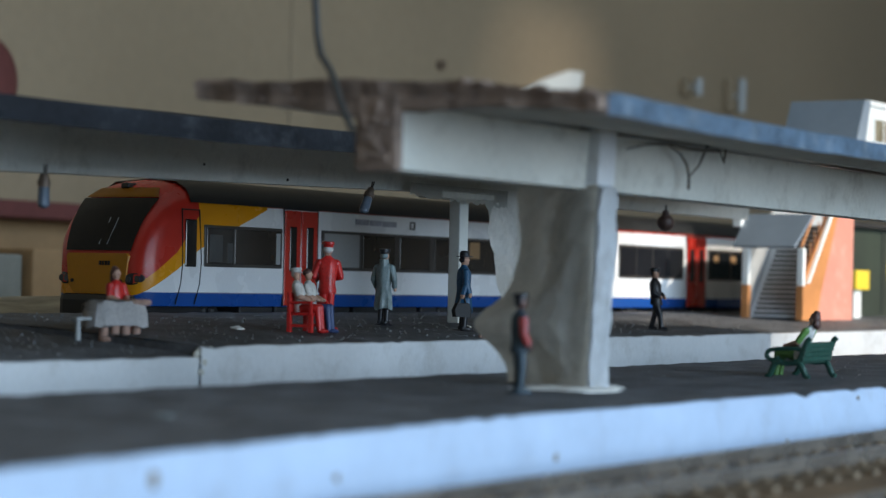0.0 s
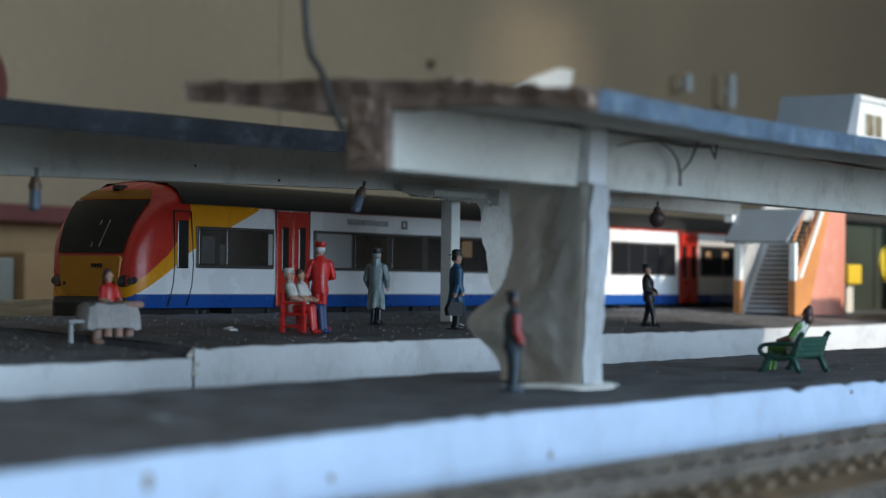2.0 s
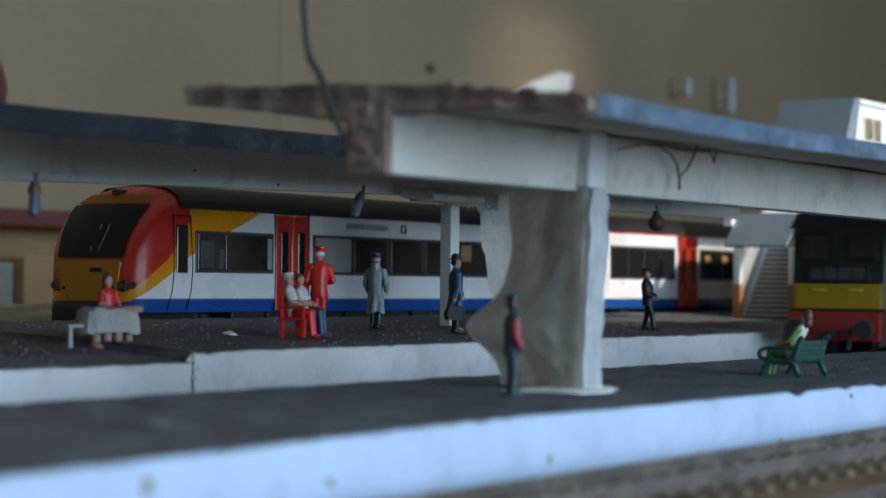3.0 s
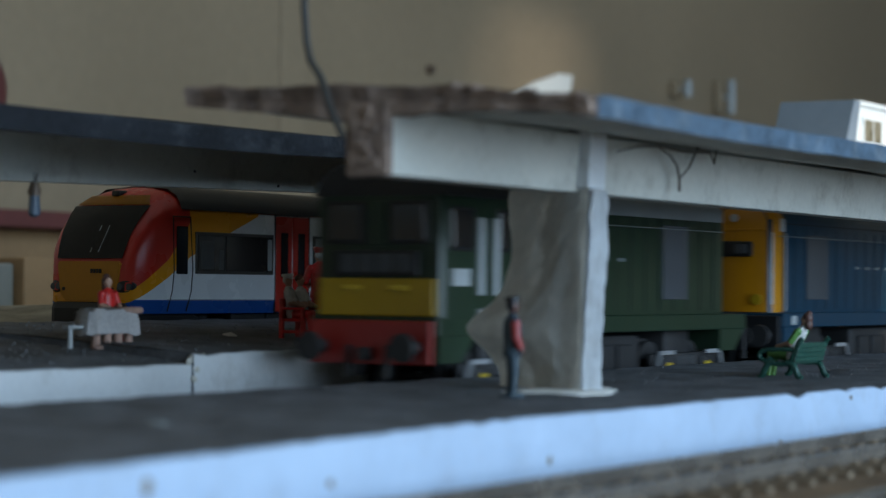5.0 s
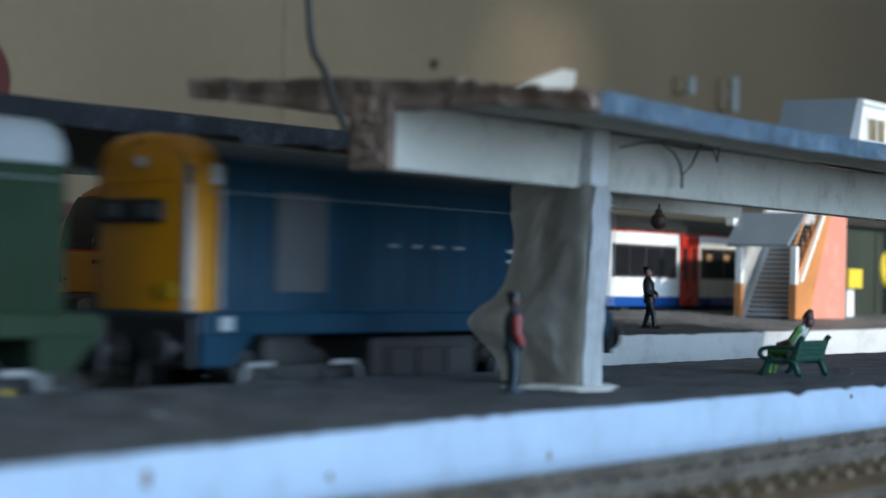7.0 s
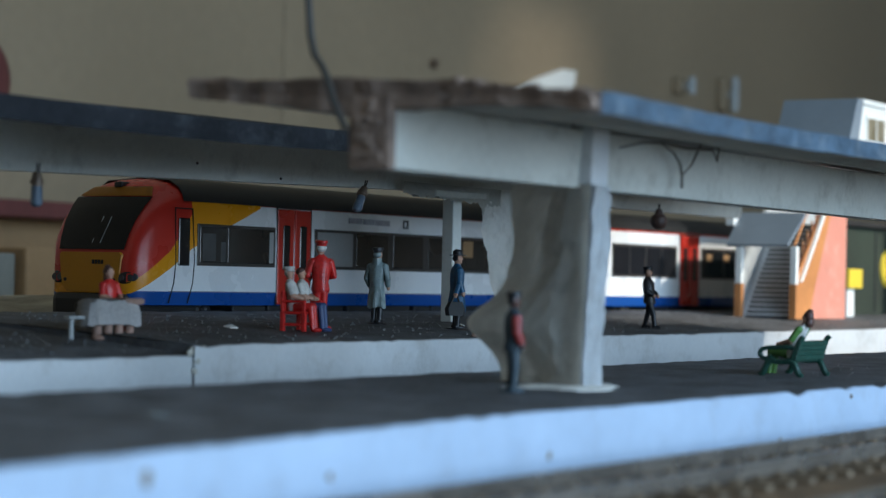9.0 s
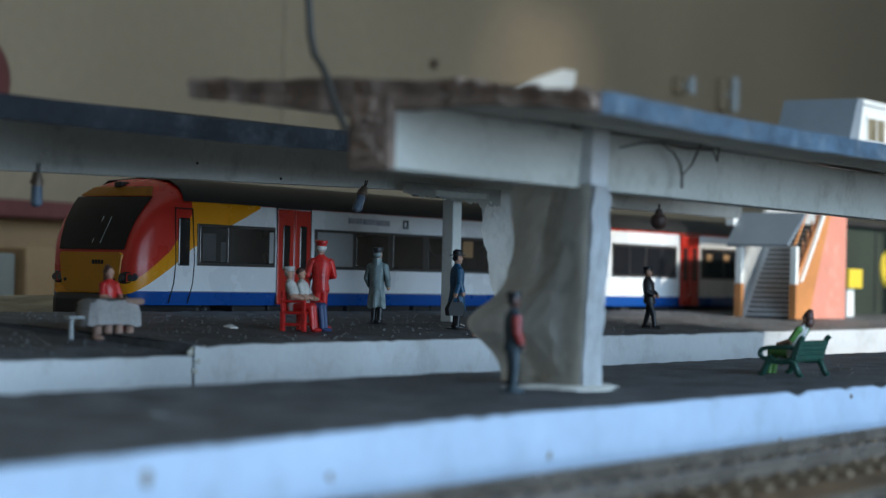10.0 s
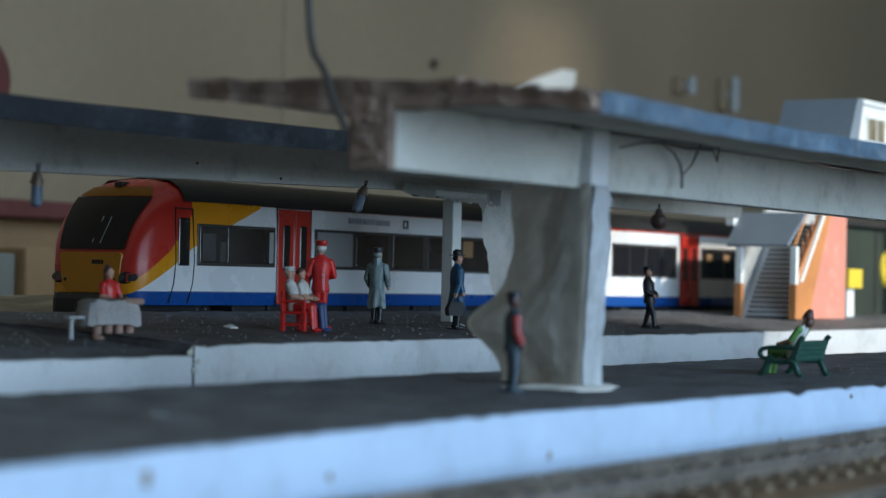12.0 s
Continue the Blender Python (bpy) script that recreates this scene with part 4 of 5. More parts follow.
def loco(label, paint, cab_first, at):
    """A nose-and-cab diesel: its leading end at x = 0, rail top at z = 0."""
    L = 172.0
    ob = thing("diesel_locomotive", label, "locomotive", at, "pair of running locomotives")
    P = M[paint]
    cab0, cab1 = (2.0, 36.0) if cab_first else (136.0, 170.0)
    h0, h1 = (36.0, 168.0) if cab_first else (3.0, 136.0)
    HW, CW = 12.3, 17.4
    bm = B()
    box(bm, 0.5, L - 0.5, -CW, CW, 17.0, 21.4, 0.4)
    for x0, x1 in ((1.0, 18.0), (L - 18.0, L - 1.0)):
        loft(bm, [[(x0, y, 11.0), (x1 - 7, y, 11.0), (x1, y, 17.2), (x0, y, 17.2)] for y in (-CW + 0.3, CW - 0.3)])
    part("underframe", bm, P, ob, "painted footplate and valance")
    # hood
    bm = B()
    ends = [h0, h0 + 1.2, h0 + 3.0, h1 - 3.0, h1 - 1.2, h1]
    ins = [2.2, 0.8, 0.0, 0.0, 0.8, 2.2] if not cab_first else [0, 0, 0, 0, 0.8, 2.2]
    loft(bm, [hood_ring(x, HW - i * 0.5, 21.2, 56.2 - i * 0.6, 5.6) for x, i in zip(ends, ins)])
    part("hood", bm, P, ob, "long painted engine hood", smooth=True)
    if cab_first:
        bm = B()
        rings = [[(x, -HW - 0.2, 47.8)] + [(a, b * 1.015, c + 0.25) for a, b, c in hood_ring(x, HW, 47.8, 56.2, 5.6)[1:-1]] + [(x, HW + 0.2, 47.8)] for x in (h0 + 0.4, h1 - 2.2)]
        loft(bm, rings)
        part("hood_roof", bm, M["loco_roof"], ob, "pale grey painted hood roof", smooth=True)
    for x in (h0 + 22, h0 + 52, h0 + 84):
        bm = B()
        tube(bm, (x, 0, 56.0), (x, 0, 57.0), 6.2, seg=20)
        tube(bm, (x, 0, 56.8), (x, 0, 57.3), 4.0, seg=20)
        part("roof_fan", bm, M["under"], ob, "round dark roof fan", smooth=True)
    part("exhaust", box(B(), h0 + 66, h0 + 74, -4, 4, 56, 57.4, 0.4), M["under"], ob)
    # hood doors, handles and grille
    span = h1 - h0
    seam = B()
    for k in range(1, 15):
        x = h0 + span * k / 15
        box(seam, x - 0.16, x + 0.16, -HW - 0.16, -HW + 0.2, 22.5, 47.6)
    box(seam, h0 + 2, h1 - 2, -HW - 0.12, -HW + 0.2, 48.9, 49.2)
    part("door_seams", seam, M["under"], ob, "fine dark door seams")
    base = h0 + (span * 0.34 if cab_first else span * 0.60)
    far = h0 + (span * 0.62 if cab_first else span * 0.12)
    side_bits(ob, "door_handle", [(base + (-1 if cab_first else -1) * 0 + k * 9.2, base + k * 9.2 + 3.0, 35.6, 36.5) for k in range(-1, 3)], HW, M["handle_grey"], "pale door handle")
    side_bits(ob, "radiator_grille", [(far + (8 if cab_first else 12), far + (24 if cab_first else 30), 25.5, 46.0)], HW, M["grille"], "grey radiator grille panel")
    if cab_first:
        side_bits(ob, "data_panel", [(40, 45, 18.2, 20.8), (54, 58, 18.2, 20.8)], CW, M["pale_grey"], "small pale data panel")
    else:
        side_bits(ob, "data_panel", [(6.5, 10.0, 17.8, 20.6), (118, 120, 18.6, 20.0), (126, 129, 18.6, 20.0)], CW, M["pale_grey"], "small pale data panel")
        logo = B()
        cx, cz = 130.0, 34.6
        for dz in (1.2, -1.2):
            box(logo, cx - 4.2, cx + 4.2, -HW - 0.5, -HW, cz + dz - 0.45, cz + dz + 0.45)
        for sx, dz in ((1, 1.2), (-1, -1.2)):
            for s2 in (-1, 1):
                t = Matrix.Translation((cx - sx * 0.6, -HW - 0.25, cz + dz)) @ Matrix.Rotation(sx * s2 * radians(52), 4, "Y") @ Matrix.Translation((sx * 1.6, 0, 0))
                box(logo, -1.9, 1.9, -0.2, 0.2, -0.42, 0.42, 0, 0, t)
        part("double_arrow_mark", logo, M["figure_white"], ob, "white double arrow mark")
        side_bits(ob, "side_lamp", [(9.0, 12.6, 46.5, 50.5)], HW, M["pale_grey"], "small pale bodyside box")
    # handrail along the hood
    rail = B()
    tube(rail, (h0 + 4, -HW - 1.2, 45.0), (h1 - 4, -HW - 1.2, 45.0), 0.13, seg=6)
    for k in range(9):
        x = h0 + 5 + (span - 10) * k / 8
        tube(rail, (x, -HW - 1.2, 45.0), (x, -HW + 0.3, 45.0), 0.18, seg=6)
    part("handrail", rail, M["handle_grey"], ob, "thin pale handrail along the hood")
    # nose end
    nx = h1 if cab_first else h0
    way = 1 if cab_first else -1
    if not cab_first:
        bm = B()
        loft(bm, [hood_ring(h0 - 0.35, HW - 2.2, 21.6, 55.0, 5.6), hood_ring(h0 + 0.3, HW - 1.2, 21.6, 55.8, 5.6), hood_ring(h0 + 1.3, HW - 0.35, 21.6, 56.2, 5.6), hood_ring(h0 + 2.6, HW + 0.15, 21.6, 56.5, 5.6), hood_ring(h0 + 8.0, HW + 0.15, 21.6, 56.5, 5.6)])
        part("nose", bm, M["loco_yellow"], ob, "bright yellow nose end", smooth=True)
        box_ = part("headcode_box", box(B(), h0 - 1.6, h0 + 1, -6.2, 10.6, 38.6, 43.4, 0.5), M["black"], ob, "black headcode box")
        for y in (-4.6, -2.4, 4.2, 6.6):
            part("headcode_lamp", box(B(), h0 - 1.85, h0 - 1.4, y, y + 1.8, 39.6, 42.4, 0.2), M["grille"], box_)
        part("nose_lamp", tube(B(), (h0 - 1.2, -7.6, 25.5), (h0 + 1, -7.6, 25.5), 1.7, seg=14), M["panel_yellow"], ob, "round yellow-rimmed lamp", smooth=True)
        part("top_lamp", tube(B(), (h0 - 0.9, 0, 50.6), (h0 + 1, 0, 50.6), 1.2, seg=14), M["pale_grey"], ob, "small pale lamp", smooth=True)
        part("nose_seam", box(B(), h0 - 0.6, h0 + 0.5, -10, 10, 46.6, 47.2, 0.1), M["loco_yellow"], ob)
        bm = B()
        tube(bm, (h0 - 0.9, -HW - 0.6, 24), (h0 - 0.9, -HW - 0.6, 46), 0.3, seg=6)
        tube(bm, (h0 + 8.6, -HW - 1.0, 22), (h0 + 8.6, -HW - 1.0, 46), 0.2, seg=6)
        part("handrail", bm, M["figure_white"], ob, "white upright handrail")
    # cab
    bm = B()
    loft(bm, [hood_ring(x, CW - i, 21.0, 56.6 - i * 0.8, 8.0) for x, i in ((cab0, 0.8), (cab0 + 1.0, 0.15), (cab0 + 2, 0), (cab1 - 2, 0), (cab1 - 1, 0.15), (cab1, 0.8))])
    cab = part("cab", bm, P, ob, "painted driving cab", smooth=True)
    bm = B()
    loft(bm, [hood_ring(x, CW + 0.3, 49.2, 57.2, 7.6) for x in (cab0 - 0.3, cab1 + 0.3)])
    part("cab_roof", bm, M["under"], ob, "dark cab roof", smooth=True)
    wx = (cab0 + 3.0, cab0 + 14.0, cab0 + 24.5, cab0 + 31.0)
    for a, b in ((wx[0], wx[1]), (wx[2], wx[3])):
        wf = part("cab_window", box(B(), a, b, -CW - 0.35, -CW + 0.4, 36.6, 46.8, 0.25), M["black"], ob, "dark framed cab side window")
        part("pane", box(B(), a + 0.8, b - 0.8, -CW - 0.5, -CW, 37.4, 46.0, 0.2), M["glass_dark"], wf)
    for x in (cab0 + 15.5, cab0 + 22.5):
        part("cab_door_post", box(B(), x, x + (2.4 if cab_first else 0.6), -CW - 0.7, -CW + 0.2, 26.5 if cab_first else 23.0, 44.5, 0.2), M["pale_grey"] if cab_first else M["figure_white"], ob, "pale cab door handrail")
    if cab_first:
        side_bits(ob, "cab_panel", [(cab0 + 4.0, cab0 + 12.0, 28.6, 32.6)], CW, M["pale_grey"], "pale number panel")
        side_bits(ob, "cab_step", [(cab0 + 16.0, cab0 + 23.0, 21.6, 23.4)], CW + 0.4, M["silver"], "bright cab step plate")
    # cab face
    fx, fw = (cab0, -1) if cab_first else (cab1, 1)

    def face(name, y0, y1, z0, z1, material, lab="", out=0.5, parent=ob, bevel=0.3):
        a, b = sorted((fx + fw * out, fx - fw * 0.6))
        return part(name, box(B(), a, b, y0, y1, z0, z1, bevel), material, parent, lab)

    if cab_first:
        face("warning_panel", -15.8, 15.8, 21.6, 30.2, M["panel_yellow"], "yellow warning panel", 0.9)
        for y in (-9, 4):
            face("lamp_bracket", y, y + 5, 27.4, 28.6, M["axle_yellow"], "", 1.5)
        hc = face("headcode_box", -11.5, 11.5, 30.8, 36.6, M["black"], "black headcode panel", 1.2)
        for k in range(4):
            face("headcode_blind", -9.6 + 5.0 * k, -5.4 + 5.0 * k, 31.6, 35.8, M["grille"], "pale blind with unreadable characters", 1.45, hc, 0.2)
    for y0, y1 in ((-14.0, -3.4), (3.4, 14.0)):
        wf = face("front_window", y0, y1, 38.0, 48.0, M["black"], "framed cab front window", 0.7)
        face("pane", y0 + 0.9, y1 - 0.9, 38.9, 47.1, M["glass_dark"], "", 0.95, wf, 0.2)
    face("middle_post", -2.2, 2.2, 37.5, 48.0, P, "", 0.6)
    if not cab_first:
        bm = B()
        for y in (-15.5, -9, 9, 15.5):
            tube(bm, (fx + 1.0, y, 23), (fx + 1.0, y, 47), 0.28, seg=6)
        for x in (cab1 - 8, cab1 - 4.5, cab1 - 1):
            tube(bm, (x, -CW - 0.9, 23), (x, -CW - 0.9, 47), 0.28, seg=6)
        part("handrail", bm, M["figure_white"], ob, "white upright handrails")
        for z in (31.5, 35.0):
            side_bits(ob, "cab_panel", [(cab1 - 14, cab1 - 9.5, z, z + 2.0)], CW, M["pale_grey"], "small pale panel")
    # buffer beams and buffers
    for x, s in ((0.0, -1), (L, 1)):
        a, b = sorted((x, x + s * 1.6))
        part("buffer_beam", box(B(), a, b, -16.6, 16.6, 10.6, 20.6, 0.4), M["buffer_red"] if cab_first and s < 0 else M["black"], ob, "red buffer beam" if cab_first and s < 0 else "black buffer beam")
        for y in (-12.6, 12.6):
            bm = B()
            tube(bm, (x, y, 14.6), (x + s * 7, y, 14.6), 1.7, 1.4, 14)
            tube(bm, (x + s * 6.6, y, 14.6), (x + s * 7.8, y, 14.6), 3.4, 3.2, 20)
            part("buffer", bm, M["under"], ob, "round black buffer", smooth=True)
        bm = B()
        box(bm, min(x, x + s * 5), max(x, x + s * 5), -1.2, 1.2, 11.5, 14.5, 0.5)
        part("coupling", bm, M["under"], ob, "black coupling hook")
        for y in (-5.5, 5.0):
            part("hose", tube(B(), (x + s * 1.8, y, 15), (x + s * 2.6, y, 7.5), 0.7, seg=8), M["under"], ob, "black brake hose", smooth=True)
    # running gear
    axles = []
    for c in (36.0, L - 36.0):
        bm = B()
        for s in (-1, 1):
            box(bm, c - 22, c + 22, s * 14.2 - 1.0, s * 14.2 + 1.0, 7.2, 10.8, 0.5)
            for e in (-12.5, 12.5):
                box(bm, c + e - 3.2, c + e + 3.2, s * 14.8 - 0.9, s * 14.8 + 0.9, 3.6, 9.6, 0.5)
            for e in (-4, 0, 4):
                tube(bm, (c + e, s * 14.6, 4.4), (c + e, s * 14.6, 10.0), 1.5, seg=10)
        box(bm, c - 8, c + 8, -12, 12, 8, 17, 0.5)
        bg = part("bogie", bm, M["under"], ob, "black bogie frame", smooth=True)
        for e in (-12.5, 12.5):
            if cab_first:
                bm = B()
                tube(bm, (c + e, -15.4, 6.6), (c + e, -16.4, 6.6), 1.9, 1.6, 14)
                part("axlebox_cover", bm, M["axle_yellow"], bg, "yellow axlebox cover", smooth=True)
            axles.append(wheelset(ob, c + e, 7.0))
        for e in (-19.0, 19.0):
            s3 = 1 if e > 0 else -1
            bm = B()
            box(bm, c + e - s3 * 8.5, c + e, -16.6, -15.8, 10.4, 11.6, 0.2)
            loft(bm, [[(c + e - 0.6, y, 11.4), (c + e + 0.6, y, 11.4), (c + e + s3 * 3.2 + 0.6, y, 4.6), (c + e + s3 * 3.2 - 0.6, y, 4.6)] for y in (-16.6, -15.9)])
            part("step_bracket", bm, M["silver"], bg, "bright metal step bracket")
    bm = B()
    box(bm, 64, 108, -14.5, 14.5, 4.6, 16.0, 1.0)
    part("fuel_tank", bm, M["under"], ob, "black underframe tank")
    for x in (70, 82, 94):
        part("battery_box", box(B(), x, x + 8, -15.6, -14.2, 6.2, 13.6, 0.5), M["under"], ob, "black battery box")
    return ob, axles


green_loco, green_axles = loco("dark green diesel locomotive with yellow panel and red buffer beam", "loco_green", True, mpose(1119, 271.7, 5.5))
blue_loco, blue_axles = loco("rail blue diesel locomotive with yellow nose, coupled behind the green one", "loco_blue", False, mpose(1318.5, 271.7, 5.5))


# ---- painted figures, each one mesh ----
def figure(name, label, mats, at, body):
    bm = B()
    body(bm)
    ob = part(name, bm, [M[m] for m in mats], smooth=True, at=at)
    return tagged(ob, label, "figurine", "painted figurines")


def roughen(bm, amount=0.16):
    """The lumps and soft creases of small hand-painted castings."""
    for v in bm.verts:
        v.co += amount * noise.noise_vector(v.co * 0.75) + 0.4 * amount * noise.noise_vector(v.co * 2.1)


def head(bm, x, y, z, skin, hair, hat=None, r=1.6, kind="hair"):
    ball(bm, (x, y, z), r * 0.84, r * 0.88, r * 1.12, skin, 14)
    ball(bm, (x - r * 0.30, y, z - r * 0.62), r * 0.55, r * 0.55, r * 0.42, skin, 10)
    ball(bm, (x - r * 0.85, y, z - 0.1), 0.38, 0.3, 0.42, skin, 8)
    for s in (-1, 1):
        ball(bm, (x + 0.1, y + s * r * 0.86, z - 0.1), 0.3, 0.2, 0.42, skin, 6)
    if kind != "hair":
        ball(bm, (x + r * 0.32, y, z + 0.05), r * 0.72, r * 0.92, r * 0.75, hair if hat is None else hat, 10)
    if kind == "hair":
        ball(bm, (x + 0.35, y, z + r * 0.42), r * 0.92, r * 1.0, r * 0.85, hair, 12)
    elif kind == "long":
        ball(bm, (x + 0.55, y, z + r * 0.25), r * 1.0, r * 1.05, r * 1.15, hair, 12)
        ball(bm, (x + 0.9, y, z - r * 0.85), r * 0.75, r * 0.95, r * 1.1, hair, 12)
        ball(bm, (x + 1.0, y, z + r * 1.15), r * 0.6, r * 0.7, r * 0.55, hair, 10)
    elif kind == "cap":
        tube(bm, (x + 0.1, y, z + r * 0.45), (x + 0.15, y, z + r * 0.95), r * 0.95, r * 1.0, 16, hair)
        tube(bm, (x + 0.1, y, z + r * 0.92), (x + 0.15, y, z + r * 1.35), r * 1.25, r * 1.12, 16, hair)
        ball(bm, (x - r * 0.75, y, z + r * 0.50), r * 0.65, r * 0.72, r * 0.13, hair, 10)
    elif kind == "bowler":
        tube(bm, (x, y, z + r * 0.50), (x, y, z + r * 0.66), r * 1.62, r * 1.58, 18, hair)
        tube(bm, (x, y, z + r * 0.62), (x, y, z + r * 1.25), r * 1.02, r * 0.94, 16, hair)
        ball(bm, (x, y, z + r * 1.25), r * 0.94, r * 0.94, r * 0.42, hair, 12)


def standing(coat, legs, skin, hair, hat="cap", long_coat=False, bag=None, arm_bend=0.0, h=23.0, step=0.0, belt=None, stand=True, sleeve=None, hair_band=None, collar=False, lean=0.0):
    k = h / 23.0

    def build(bm):
        for s in (-1, 1):
            knee = (-step * s * 0.55 - 0.3, s * 1.1, 5.8)
            tube(bm, (-step * s, s * 1.15, 0.9), knee, 0.85, 1.05, 12, legs)
            tube(bm, knee, (0, s * 1.0, 11.2), 1.05, 1.45, 12, legs)
            ball(bm, knee, 1.08, 1.05, 1.15, legs, 10)
            ball(bm, (-step * s - 0.75, s * 1.25, 0.75), 1.65, 0.85, 0.7, legs, 10)
            ball(bm, (-step * s + 0.3, s * 1.2, 0.9), 0.9, 0.85, 0.9, legs, 8)
        if long_coat:
            prof = [(5.0, 2.5, 3.0, 1.0), (6.0, 2.65, 3.1, 0.95), (9.0, 2.35, 2.85, 0.7), (11.6, 1.95, 2.5, 0.3), (12.4, 1.9, 2.45, 0.2), (14.8, 2.1, 2.85, 0.25), (16.8, 2.05, 3.15, 0.2), (18.1, 1.6, 2.8, 0.1), (19.0, 0.95, 1.4, 0.0), (19.4, 0.8, 0.95, 0.0)]
        else:
            prof = [(9.4, 2.0, 2.55, 0.4), (10.2, 2.2, 2.7, 0.4), (12.2, 1.85, 2.4, 0.2), (14.8, 2.1, 2.85, 0.25), (16.8, 2.05, 3.15, 0.2), (18.1, 1.6, 2.8, 0.1), (19.0, 0.95, 1.4, 0.0), (19.4, 0.8, 0.95, 0.0)]
        rings = []
        for z, a, b, fold in prof:
            rings.append([(a * math.cos(q) * (1 + fold * 0.13 * math.sin(7 * q + 1)), b * math.sin(q) * (1 + fold * 0.10 * math.sin(9 * q)), z + (0.35 * math.sin(3 * q) * fold)) for q in [i * math.tau / 28 for i in range(28)]])
        loft(bm, rings, coat)
        for s in (-1, 1):
            elbow = (0.2 - arm_bend * 0.6, s * (3.7 + 0.5 * arm_bend), 14.0)
            wrist = (-0.8 - arm_bend * 2.6, s * (3.7 - arm_bend * 1.6), 11.0 + arm_bend * 2.8)
            arm = coat if sleeve is None else sleeve
            tube(bm, (0, s * 2.75, 17.5), elbow, 1.15, 1.0, 12, arm)
            tube(bm, elbow, wrist, 1.05, 0.85, 12, arm)
            ball(bm, elbow, 1.05, 1.0, 1.05, arm, 10)
            ball(bm, (0, s * 2.6, 17.3), 1.25, 1.2, 1.2, coat, 10)
            ball(bm, (wrist[0] - 0.3, wrist[1], wrist[2] - 0.5), 0.65, 0.6, 0.85, skin, 8)
        tube(bm, (0, 0, 18.6), (-0.1, 0, 20.2), 0.85, 0.8, 10, skin)
        if collar:
            tube(bm, (0.1, 0, 18.0), (0.3, 0, 20.0), 1.8, 1.5, 14, coat)
        head(bm, -0.15, 0, 21.0, skin, hair, hair_band, kind=hat)
        if belt is not None:
            tube(bm, (0, 0, 11.8), (0, 0, 12.5), 2.3, 2.25, 18, belt)
        if bag is not None:
            bx, by = 1.6, 4.6
            loft(bm, [[(bx + x * s2, by + y, z) for x, z in ((-2.6, 4.2), (2.6, 4.2), (3.0, 6.2), (2.0, 8.2), (-2.0, 8.2), (-3.0, 6.2))] for y, s2 in ((-1.3, 0.8), (-0.6, 1.0), (0.6, 1.0), (1.3, 0.8))], bag)
            tube(bm, (bx - 1.2, by, 8.1), (bx - 0.5, by - 0.4, 10.2), 0.3, seg=6, slot=bag)
            tube(bm, (bx + 1.2, by, 8.1), (bx + 0.1, by - 0.4, 10.2), 0.3, seg=6, slot=bag)
            tube(bm, (0, 3.6, 14.0), (bx - 0.2, by - 0.3, 10.6), 0.95, 0.8, 10, coat)
            ball(bm, (bx - 0.2, by - 0.3, 10.2), 0.75, 0.7, 0.85, skin, 8)
        if lean:
            for v in bm.verts:
                v.co.x -= lean * max(0, v.co.z - 8) * 0.1
        roughen(bm)
        if stand:
            tube(bm, (0, 0, -0.2), (0, 0, 0.5), 3.6 + step * 0.5, 3.1 + step * 0.5, 18, legs)
        bmesh.ops.scale(bm, vec=(k, k * 0.90, k), verts=bm.verts)
    return build


def seated(coat, legs, skin, hair, lean=0.0, kind="hair", cross=False, h=1.0, sleeve=None, feet=None, hat=None):
    """A sitting figure, its seat at z = 0, facing -x."""
    def build(bm):
        def back(z):
            return lean * max(0, z) * 0.11

        rings = []
        for z, a, b in [(-0.6, 2.0, 2.6), (1.0, 2.1, 2.7), (3.4, 1.75, 2.35), (6.0, 1.9, 2.75), (7.8, 1.75, 2.9), (8.9, 1.15, 2.1), (9.6, 0.75, 0.95)]:
            rings.append([(a * math.cos(q) + back(z), b * math.sin(q), z + 0.12 * math.sin(5 * q)) for q in [i * math.tau / 22 for i in range(22)]])
        loft(bm, rings, coat)
        for s in (-1, 1):
            knee = (-6.0, s * 1.5 + (0.6 if cross else 0), 0.9)
            foot = (-6.8 + (-2.4 if cross and s > 0 else 0), s * 1.6, -6.4)
            shoe = legs if feet is None else feet
            tube(bm, (-0.4, s * 1.3, 0.4), knee, 1.6, 1.25, 12, legs)
            ball(bm, knee, 1.3, 1.25, 1.25, legs, 10)
            tube(bm, knee, foot, 1.2, 0.85, 12, legs)
            ball(bm, (foot[0] - 0.8, foot[1], foot[2] - 0.3), 1.6, 0.85, 0.7, shoe, 10)
            elbow = (-0.9 + back(5), s * 3.5, 4.4)
            wrist = (-3.4, s * 1.7, 3.2)
            tube(bm, (back(8), s * 2.6, 7.9), elbow, 1.2, 1.0, 10, coat if sleeve is None else sleeve)
            ball(bm, elbow, 1.0, 0.95, 1.0, skin, 8)
            tube(bm, elbow, wrist, 0.9, 0.75, 10, skin)
            ball(bm, (wrist[0] - 0.4, s * 1.3, 3.2), 0.8, 0.7, 0.65, skin, 8)
            ball(bm, (back(8), s * 2.5, 7.8), 1.25, 1.2, 1.2, coat if sleeve is None else sleeve, 10)
        tube(bm, (back(9), 0, 9.2), (back(10.4), 0, 10.6), 0.8, seg=10, slot=skin)
        head(bm, back(11.5), 0, 11.5, skin, hair, hat, kind=kind)
        roughen(bm)
        bmesh.ops.scale(bm, vec=(h, h, h), verts=bm.verts)
    return build


